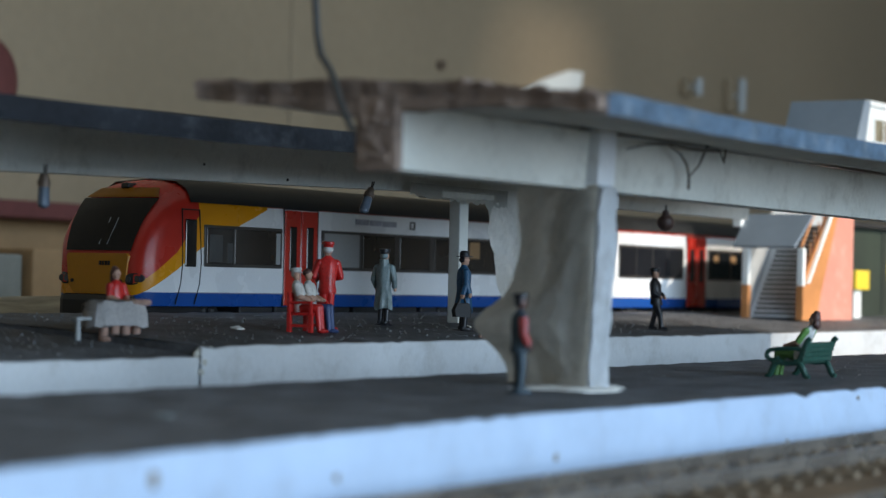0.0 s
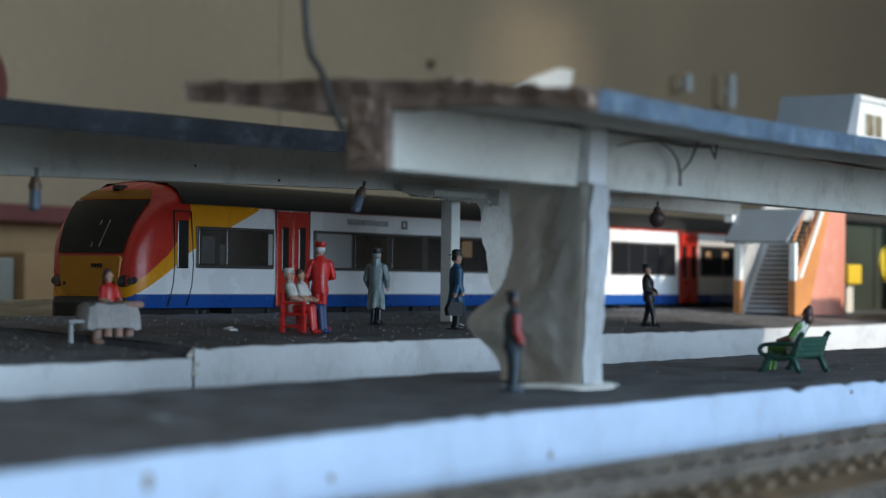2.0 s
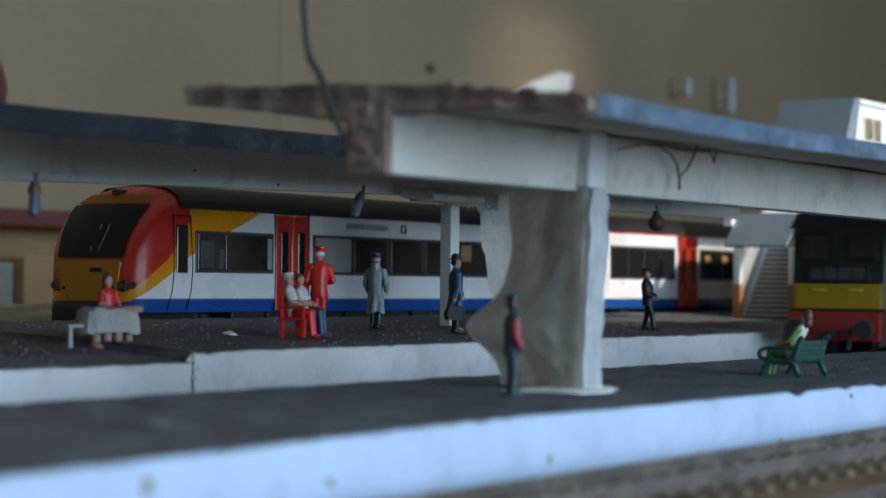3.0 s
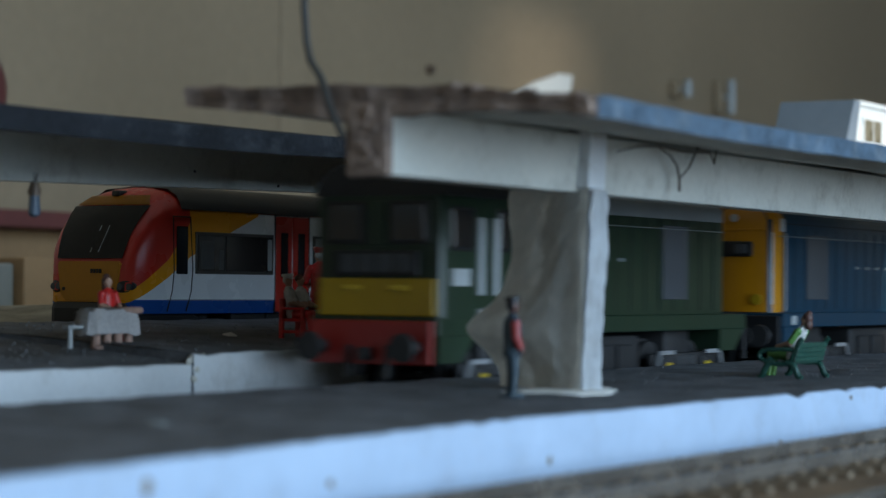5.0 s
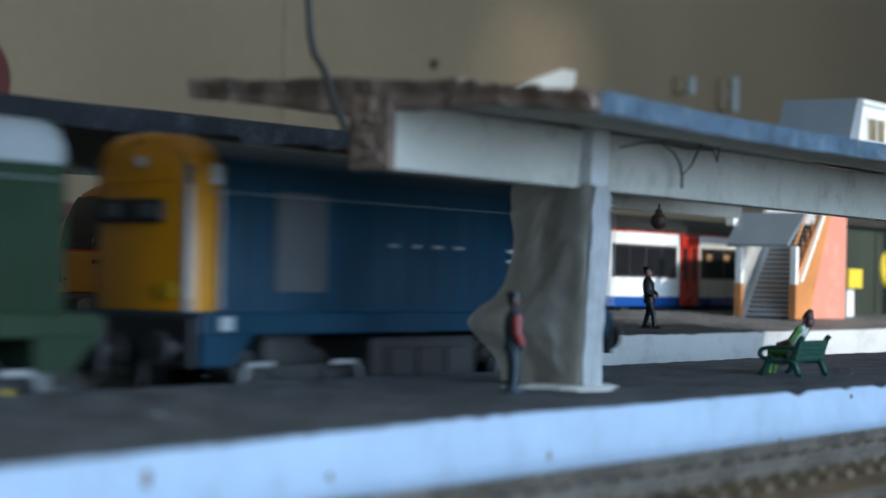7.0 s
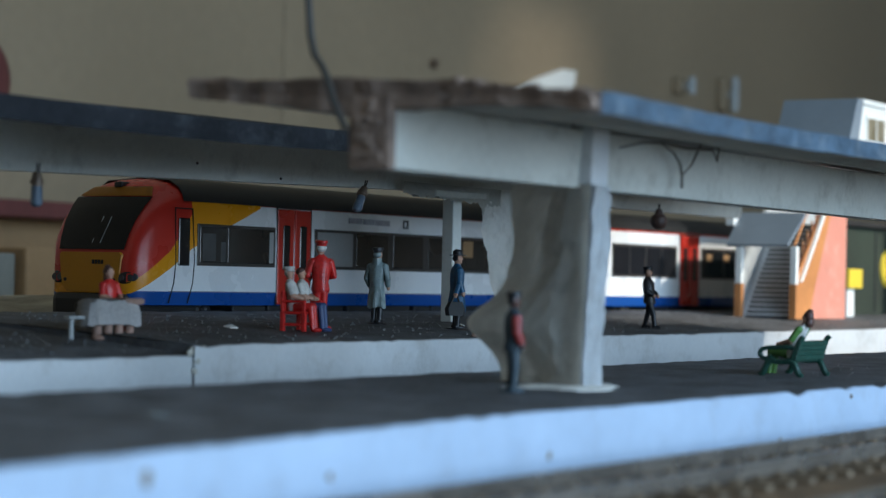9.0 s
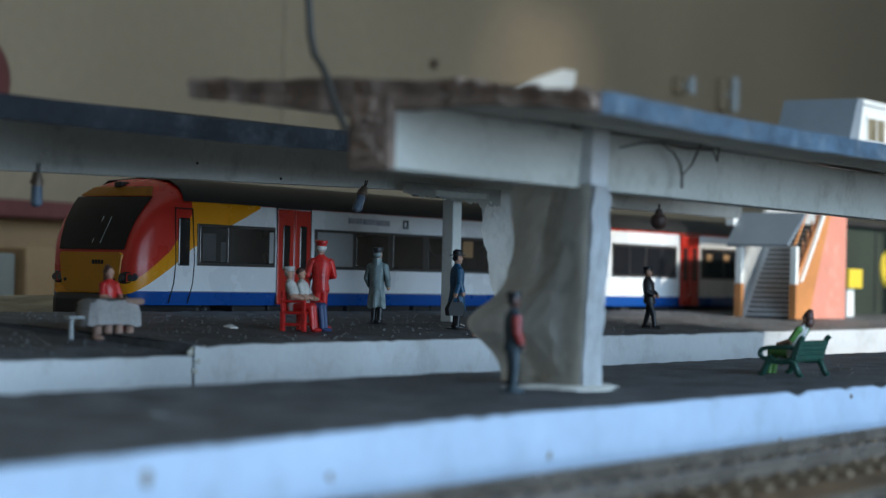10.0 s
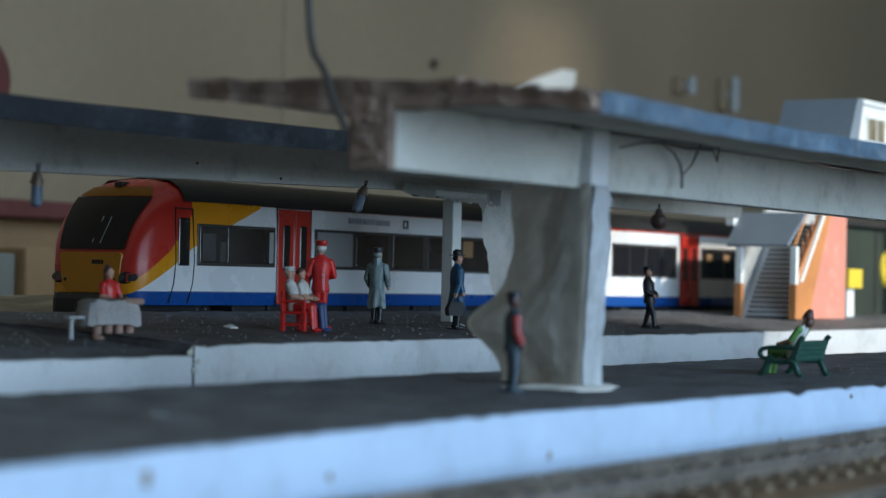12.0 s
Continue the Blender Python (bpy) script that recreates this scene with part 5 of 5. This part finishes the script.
figure("standing_figure", "glossy red painted figurine with a peaked cap on the platform", ["figure_red", "figure_red", "flesh", "figure_red", "figure_white"], mpose(478, 334, 20.6, 0, 0, -130),
       standing(0, 1, 2, 3, "cap", arm_bend=0.9, h=23.5, hair_band=4))
figure("standing_figure", "grey-green coated figurine standing with back turned on the platform", ["figure_grey", "figure_black", "flesh", "figure_black"], mpose(519, 342.7, 21.0, 0, 0, 190),
       standing(0, 1, 2, 3, "cap", long_coat=True, arm_bend=0.2, h=22.0, hair_band=0, collar=True))
figure("standing_figure", "blue-coated figurine with bowler hat carrying a bag", ["figure_blue", "figure_black", "flesh", "figure_black", "under"], mpose(531, 323, 19.9, 0, 0, 138),
       standing(0, 1, 2, 3, "bowler", long_coat=True, bag=4, h=22.6))
figure("standing_figure", "black-dressed figurine with a cap in mid stride", ["figure_black", "figure_black", "flesh", "figure_black", "figure_white"], mpose(641, 315, 19.5, 0, 0, 100),
       standing(0, 1, 2, 3, "cap", step=2.3, arm_bend=0.6, h=20.5, belt=4, lean=-0.8))
figure("standing_figure", "dark navy figurine with a red sash beside the column", ["figure_navy", "figure_navy", "hair_brown", "figure_black", "sash_red"], mpose(358.5, 205.2, 12.8, 0, 0, 138),
       standing(0, 1, 2, 3, "cap", long_coat=False, arm_bend=0.1, h=19.2, sleeve=4))


def red_bench(at):
    ob = thing("platform_bench", "glossy red platform bench with two figurines sitting on it", "bench", at)
    part("seat", box(B(), -7.0, 7.0, -3.4, 2.6, 4.4, 5.2, 0.4), M["figure_red"], ob)
    bm = B()
    box(bm, -7.0, 7.0, 2.6, 3.6, 5.0, 10.4, 0.4)
    part("backrest", bm, M["figure_red"], ob)
    for x in (-6.3, 6.3):
        bm = B()
        box(bm, x - 0.8, x + 0.8, -3.4, -2.2, 0, 4.6, 0.25)
        box(bm, x - 0.8, x + 0.8, 2.4, 3.6, 0, 5.2, 0.25)
        box(bm, x - 0.6, x + 0.6, -3.2, 3.2, 1.4, 2.2, 0.2)
        part("leg_frame", bm, M["figure_red"], ob)
        bm = B()
        box(bm, x - 0.8, x + 0.8, -3.2, 3.0, 7.4, 8.1, 0.3)
        box(bm, x - 0.6, x + 0.6, -3.2, -2.3, 4.8, 7.6, 0.25)
        part("armrest", bm, M["figure_red"], ob)
    return ob


red_bench(mpose(457, 325, 20.1, 0, 0, 16))
figure("seated_figure", "seated figurine in white shirt and red trousers", ["figure_white", "figure_red", "flesh", "figure_white"], mpose(453.6, 325.2, 25.9, 0, 0, 112), seated(0, 1, 2, 3, 1.4, kind="cap", h=0.80))
figure("seated_figure", "seated figurine in pale shirt and blue jeans", ["figure_white", "figure_jeans", "flesh", "hair_brown"], mpose(460.0, 326.4, 25.9, 0, 0, 108), seated(0, 1, 2, 3, 1.0, h=0.80))


def cloth_table(at):
    ob = thing("covered_table", "small table under a rough white cloth on stubby pinkish legs", "table", at)
    bm = B()
    n = 22
    rng = random.Random(31)
    rings = []
    for j, (f, z) in enumerate(((0.55, 9.3), (0.9, 9.2), (1.0, 8.6), (1.06, 6.2), (1.09, 3.4))):
        ring = []
        for i in range(n):
            a = i / n * math.tau
            c, s_ = math.cos(a), math.sin(a)
            sx = 7.6 * math.copysign(abs(c) ** 0.45, c) * f
            sy = 3.6 * math.copysign(abs(s_) ** 0.45, s_) * f
            w = 1 + (0.06 * math.sin(a * 6 + 1) if j > 2 else 0)
            ring.append((sx * w, sy * w, z + rng.uniform(-0.4, 0.4) + (rng.uniform(-0.5, 0.6) if j == 4 else 0)))
        rings.append(ring)
    loft(bm, rings)
    part("tablecloth", bm, M["cloth"], ob, "rough white cloth", smooth=True)
    for x in (-5.0, -1.6, 1.8, 5.2):
        bm = B()
        tube(bm, (x, -1.5, 0), (x + 0.3, -1.5, 6.4), 1.15, 1.0, 12)
        ball(bm, (x - 0.2, -2.4, 0.5), 1.5, 1.5, 0.7)
        part("leg", bm, M["stone_pink"], ob, "stubby pinkish leg", smooth=True)
    bm = B()
    box(bm, 2.0, 8.4, -3.7, 2.0, 8.2, 9.8, 0.7)
    part("bread_board", bm, M["stone_pink"], ob, "pinkish flat slab")
    bm = B()
    tube(bm, (-11.5, 0, 0), (-11.5, 0, 5.0), 0.7, 0.5, 10)
    box(bm, -13.0, -7.0, -1.2, 1.2, 4.8, 5.6, 0.3)
    part("side_stool", bm, M["pale_grey"], ob, "small pale side bench")
    return ob


cloth_table(mpose(385, 329, 18.6, 0, 0, -6))
figure("seated_figure", "red-dressed figurine sitting behind the covered table", ["figure_red", "figure_red", "flesh", "hair_brown"], mpose(394, 336.5, 25.4, 0, 0, 80), seated(0, 1, 2, 3, 0.2, kind="long", h=0.76))


def green_bench(at):
    ob = thing("platform_bench", "dark green painted bench with curled iron ends", "bench", at)
    for k in range(5):
        part("seat_slat", box(B(), -11.5, 11.5, -3.8 + k * 1.45, -2.6 + k * 1.45, 4.0, 4.7, 0.2), M["bench_green"], ob)
    for k in range(4):
        part("back_slat", box(B(), -11.5, 11.5, 3.4 + 0.35 * k, 4.3 + 0.35 * k, 4.7 + k * 1.35, 6.02 + k * 1.35, 0.12), M["bench_green"], ob)
    for x in (-10.8, 10.8):
        for s2 in (-1, 1):
            part("leg", bent(B(), [(x, s2 * y, z) for y, z in ((1.6, 4.5), (2.8, 4.3), (3.6, 3.6), (4.2, 2.4), (4.6, 1.2), (5.2, 0.4), (5.8, 0.3))], 0.85), M["bench_green"], ob, "curved iron leg", smooth=True)
        part("back_upright", bent(B(), [(x, 2.6, 4.2), (x, 3.4, 6.0), (x, 4.2, 8.4), (x, 5.2, 10.6), (x, 5.9, 11.2)], 0.75), M["bench_green"], ob, "iron upright with a bent tip", smooth=True)
        part("seat_bearer", bent(B(), [(x, -4.2, 4.4), (x, 0, 3.9), (x, 3.4, 4.2)], 0.65), M["bench_green"], ob, smooth=True)
        part("armrest", bent(B(), [(x, 3.9, 7.9), (x, 1.5, 8.2), (x, -1.2, 8.1), (x, -3.6, 7.9)] + [(x, -3.8 - 2.3 * math.sin(0.45 * q) * (1 - 0.05 * q), 6.1 + 1.8 * math.cos(0.45 * q) * (1 - 0.05 * q)) for q in range(1, 11)], 0.62), M["bench_green"], ob, "curled iron armrest", smooth=True)
    return ob


green_bench(mpose(489.5, 201.3, 12.75, 0, 0, 180) @ Matrix.Diagonal((0.78, 0.96, 0.86, 1)))
figure("seated_figure", "seated figurine in green and white with dark brown hair", ["figure_white", "figure_green", "flesh", "hair_brown", "figure_green"], mpose(492.6, 203.4, 17.6, 0, 0, -93), seated(0, 1, 2, 3, 4.0, kind="long", h=0.80, sleeve=4))


# ---- stairs and footbridge ----
def stairs(at):
    ob = thing("footbridge_stairs", "grey model staircase with orange and pink sides", "stairs", at)
    n, rise, run = 20, 1.98, 1.7
    for k in range(n):
        st = part("step", box(B(), k * run, k * run + 2.6, 1.2, 21.0, k * rise + 1.2, k * rise + 1.98, 0.12), M["stair_grey"], ob, "pale grey tread")
        # shade between the treads is put into the riser's dark colour
        part("riser", box(B(), k * run + 0.9, k * run + 2.5, 1.3, 20.9, max(0, k * rise - 0.9), k * rise + 1.2), M["riser_shade_grey"], st, "riser coloured dark for the shade between treads")
    # far wall runs on, unseen, past the stairs to shade the railcar behind
    bm = B()
    loft(bm, [[(-1, y, 0), (92, y, 0), (92, y, 46), (n * run - 6, y, 46), (-1, y, 30)] for y in (22.6, 24.0)])
    part("far_wall", bm, M["plain_grey"], ob, "plain grey far side wall, lengthened to shade the railcar")
    bm = B()
    loft(bm, [[(-0.6, y, 0), (2.6, y, 0), (n * run + 2, y, n * rise), (n * run - 1.4, y, n * rise)] for y in (20.6, 22.2)])
    part("far_stringer", bm, M["stair_grey"], ob, "pale far stringer")
    bm = B()
    loft(bm, [[(0.6, y, 0), (56, y, 0), (56, y, 46), (29, y, 46), (0.6, y, 17)] for y in (-1.4, 0.0)])
    part("side_wall", bm, M["pink_card"], ob, "salmon pink card side wall")
    bm = B()
    loft(bm, [[(-0.8, y, 0), (14, y, 0), (20, y, 14), (36.5, y, 45), (27.0, y, 45), (-0.8, y, 16.4)] for y in (-2.2, -1.5)])
    part("side_stripe", bm, M["orange_wood"], ob, "orange sloping stringer")
    bm = B()
    loft(bm, [[(1.6, y, 15.0), (3.8, y, 15.4), (29.0, y, 45.4), (26.6, y, 45.4)] for y in (-3.4, -2.3)])
    part("handrail", bm, M["white_card"], ob, "pale sloping handrail")
    bm = B()
    for k in range(5):
        x = 4.5 + 4.6 * k
        tube(bm, (x, -0.8, 17 + 5.3 * k), (x, -0.8, 28 + 4.2 * k), 0.35, seg=6)
    tube(bm, (0.4, -0.8, 30), (14, -0.8, 45), 0.6, seg=8)
    part("railing", bm, M["orange_wood"], ob, "thin ochre railing bars")
    for y0, name in ((-2.6, "newel_post"), (21.4, "corner_post")):
        part(name, box(B(), -2.0, 0.7, y0, y0 + 2.8, 14.0, 29.4, 0.3), M["white_card"], ob, "cream upper post")
        part("post_base", box(B(), -2.2, 0.9, y0 - 0.2, y0 + 3.0, 0, 14, 0.3), M["orange_wood"], ob, "orange lower post")
    bm = B()
    loft(bm, [[(-3, 1.0, 30.0), (-3, 28, 30.0), (9, 27, 43.5), (9, -2.0, 43.5)], [(-2, 1.0, 29.2), (-2, 28, 29.2), (10, 27, 42.7), (10, -2.0, 42.7)]])
    part("stair_roof", bm, M["bridge_roof"], ob, "sloping grey-blue stair roof")
    part("roof_cap", box(B(), 3.0, 7.0, 27.2, 31.2, 38.0, 42.0, 0.5), M["white_card"], ob, "small white cap")
    return ob


stairs(mpose(815.2, 337.0, 21.4))


def footbridge(at):
    ob = thing("footbridge", "white model footbridge cabin with grey-blue roof and square windows", "footbridge", at)
    bm = B()
    loft(bm, [[(a, 0, 40.5), (a, 30, 40.5), (b, 30, 60), (b, 0, 60)] for a, b in ((16.2, 22), (150, 150))])
    part("cabin_wall", bm, M["white_card"], ob, "cream white cabin wall")
    bm = B()
    loft(bm, [[(4.5, -1.5, 40), (16.5, -1.5, 40), (23.0, -1.5, 62), (16, -1.5, 62)], [(4.5, 32, 40), (16.5, 32, 40), (23.0, 32, 62), (16, 32, 62)]])
    part("end_hood", bm, M["bridge_roof"], ob, "pale grey-blue sloping end hood")
    part("roof", box(B(), 23.2, 152, -1, 31, 60.2, 62.5, 0.4), M["white_card"], ob, "white flat roof")
    for k in range(4):
        wf = part("window", box(B(), 29 + 34 * k, 52 + 34 * k, -0.7, 0.2, 44, 56, 0.2), M["white_card"], ob)
        part("pane", box(B(), 30.5 + 34 * k, 50.5 + 34 * k, -0.9, -0.2, 45.2, 54.8, 0.15), M["pane_brown"], wf, "brownish window pane")
        part("glazing_bar", box(B(), 40.1 + 34 * k, 40.9 + 34 * k, -1.1, -0.4, 45.0, 55.0, 0.1), M["white_card"], wf)
    for y in (2, 24):
        part("leg", box(B(), 145, 150, y, y + 5, -31.4 + (y - 2) * 0.05, 36.5, 0.4), M["orange_wood"], ob, "orange bridge leg")
    return ob


footbridge(mpose(850, 331, 53.0))

# platform sign post
sign = thing("sign_post", "yellow sign board on a cream post", "sign", mpose(893, 343, 21.9))
part("board", box(B(), -6, 10, -3.0, 2.0, 12.5, 21, 0.4), M["sign_yellow"], sign, "plain yellow board")
part("post", box(B(), -2, 6, -0.8, 1.4, 0, 12.6, 0.3), M["white_card"], sign, "cream post")


# ---- beyond the far platform ----
# dark box standing in for the shaded space beyond the stairs
hut = thing("dark_screen", "dark green screen added for the shaded area behind the stairs", "hut", mpose(925, 362, 23.0))
part("wall", box(B(), 0, 170, 0, 26, -1, 40, 0.5), M["screen_green"], hut, "dark green front of the added screen")
part("roof", box(B(), -3, 174, -3, 28, 40, 42.5, 0.6), M["under"], hut, "black top of the added screen")
for x in (12, 52, 92, 132):
    part("board", box(B(), x, x + 1.2, -0.6, 0.3, 0.4, 39.5, 0.2), M["under"], hut)
bm = B()
tube(bm, (68, -0.2, 21), (68, -1.4, 21), 9, 8.5, 24)
part("round_sign", bm, M["sign_yellow"], hut, "round yellow sign")

ob = thing("ground_mat", "rough brown scenic ground behind the station", "ground", mpose(0, 0, 0), kind="structure")
bm = B()
rng = random.Random(44)
rows = []
for j in range(14):
    y = 440 + j * 26
    rows.append([(x, y, 20.5 + (7.0 * math.exp(-((y - 520) / 34) ** 2) if x < 740 else 0) + 5 * noise.noise(Vector((x * 0.02, y * 0.02, 3))) + rng.uniform(-1.2, 1.2)) for x in range(200, 1500, 22)])
loft(bm, rows, closed=False, caps=False)
part("scenic_ground", bm, M["grass_mat"], ob, "lumpy brown scenic mat", smooth=True)

box1 = thing("cardboard_box", "plain brown cardboard box standing behind the tracks", "box", mpose(672, 600, 17))
part("carton", box(B(), -21, -4, 0, 40, -2, 27, 1.0), M["cardboard"], box1)
box2 = thing("grey_box", "pale grey box standing behind the tracks", "box", mpose(630, 610, 17))
part("carton", box(B(), -60, 19, -6, 50, -2, 24.5, 1.0), M["box_grey"], box2)
shelf = thing("dark_shelf_board", "dark maroon wooden strip along the back wall", "shelf", mpose(700, 760, 0))
part("board", box(B(), -300, 400, 0, 34, 62, 71, 1.0), M["maroon"], shelf)
part("panel", box(B(), -300, 400, 20, 36, -5, 61.8, 1.0), M["cardboard"], shelf, "tan board below the strip")
red = thing("red_round_shade", "dull red rounded object on the wall", "ornament", mpose(806, 780, 132))
bm = B()
ball(bm, (0, 0, 0), 23, 10, 24, seg=24)
part("shade", bm, M["maroon"], red, smooth=True)

bm = B()
for i, (x, y, z, q) in enumerate(((381, 300.4, 17.4, 1.1), (382.6, 300.2, 17.0, 0.8), (379.4, 300.2, 16.6, 0.9), (384.2, 300.1, 17.8, 0.6), (381.2, 299.6, 14.8, 0.9), (380.4, 299.6, 12.6, 0.8))):
    ball(bm, (x, y, z), q * 1.3, q * 0.7, q, seg=7)
tagged(part("plaster_crumbs", bm, M["old_white"]), "crumbling plaster at the joint of the platform face", "plaster")
bm = B()
ball(bm, (0, 0, 0.6), 1.5, 1.0, 0.7, seg=8)
tagged(part("loose_stone", bm, M["stone_pink"], at=mpose(507, 302, 18.7)), "small brownish stone on the platform edge", "stone")

for x, z, q in ((321, 4.6, 0.9), (324, 1.2, 1.0), (205, 9.0, 1.2), (417, 2.2, 0.8), (478, 8.0, 0.7), (455, 10.2, 0.6), (250, 6.0, 0.7)):
    bm = B()
    shift = -0.085 * max(0, 300 - x) - 0.02 * max(0, min(x, 500) - 300)
    ball(bm, (0, 0, 0), q * 1.1, 0.22, q, seg=9)
    roughen(bm, 0.3)
    tagged(part("paint_chip", bm, M["baseboard"], at=mpose(x, 176.7 + shift, z)), "dark bare spot where paint has chipped off the platform face", "paint chip", "chips in the platform face")
bm = B()
ball(bm, (0, 0, 0), 1.5, 2.0, 0.4, seg=10)
roughen(bm, 0.4)
tagged(part("glue_blob", bm, M["handle_grey"], at=mpose(252, 205.3, 12.9)), "pale dried blob of glue on the platform", "glue blob")

# litter
for i, (x, y) in enumerate(((436, 332), (545, 330), (398, 350))):
    bm = B()
    loft(bm, [[(-1.8, -1.2, 0.2), (1.6, -1.0, 0.1), (1.9, 1.2, 0.9), (-1.4, 1.3, 0.5)], [(-1.8, -1.2, 0.5), (1.6, -1.0, 0.4), (1.9, 1.2, 1.2), (-1.4, 1.3, 0.8)]])
    tagged(part("paper_scrap", bm, M["white_card"], at=mpose(x, y, 18.2 + (y - 299.5) * 0.0743, 0, 0, 20 * i)), "small scrap of white paper on the platform", "litter", "scraps of paper")


# ---- what moves ----
def motions():
    """The two locomotives run to the left at an even pace, their wheels turning."""
    front = [(0.0, 1131.0), (1.6, 900.0), (3.2, 669.0), (5.0, 410.2), (7.0, 124.6), (9.0, -160.6), (12.0, -588.0)]
    for ob, axles, behind in ((green_loco, green_axles, 0.0), (blue_loco, blue_axles, 199.5)):
        walk(ob, [(t, mpose(x + behind, 271.7, 5.5)) for t, x in front])
        for axle in axles:
            home = axle.matrix_basis.translation.copy()
            rows = []
            for k in range(0, 181):
                t = k / 15
                rows.append((t, Matrix.Translation(home) @ pose(0, 0, 0, 0, -142.0 * t / 7.0 / math.pi * 180, 0)))
            walk(axle, rows)


motions()
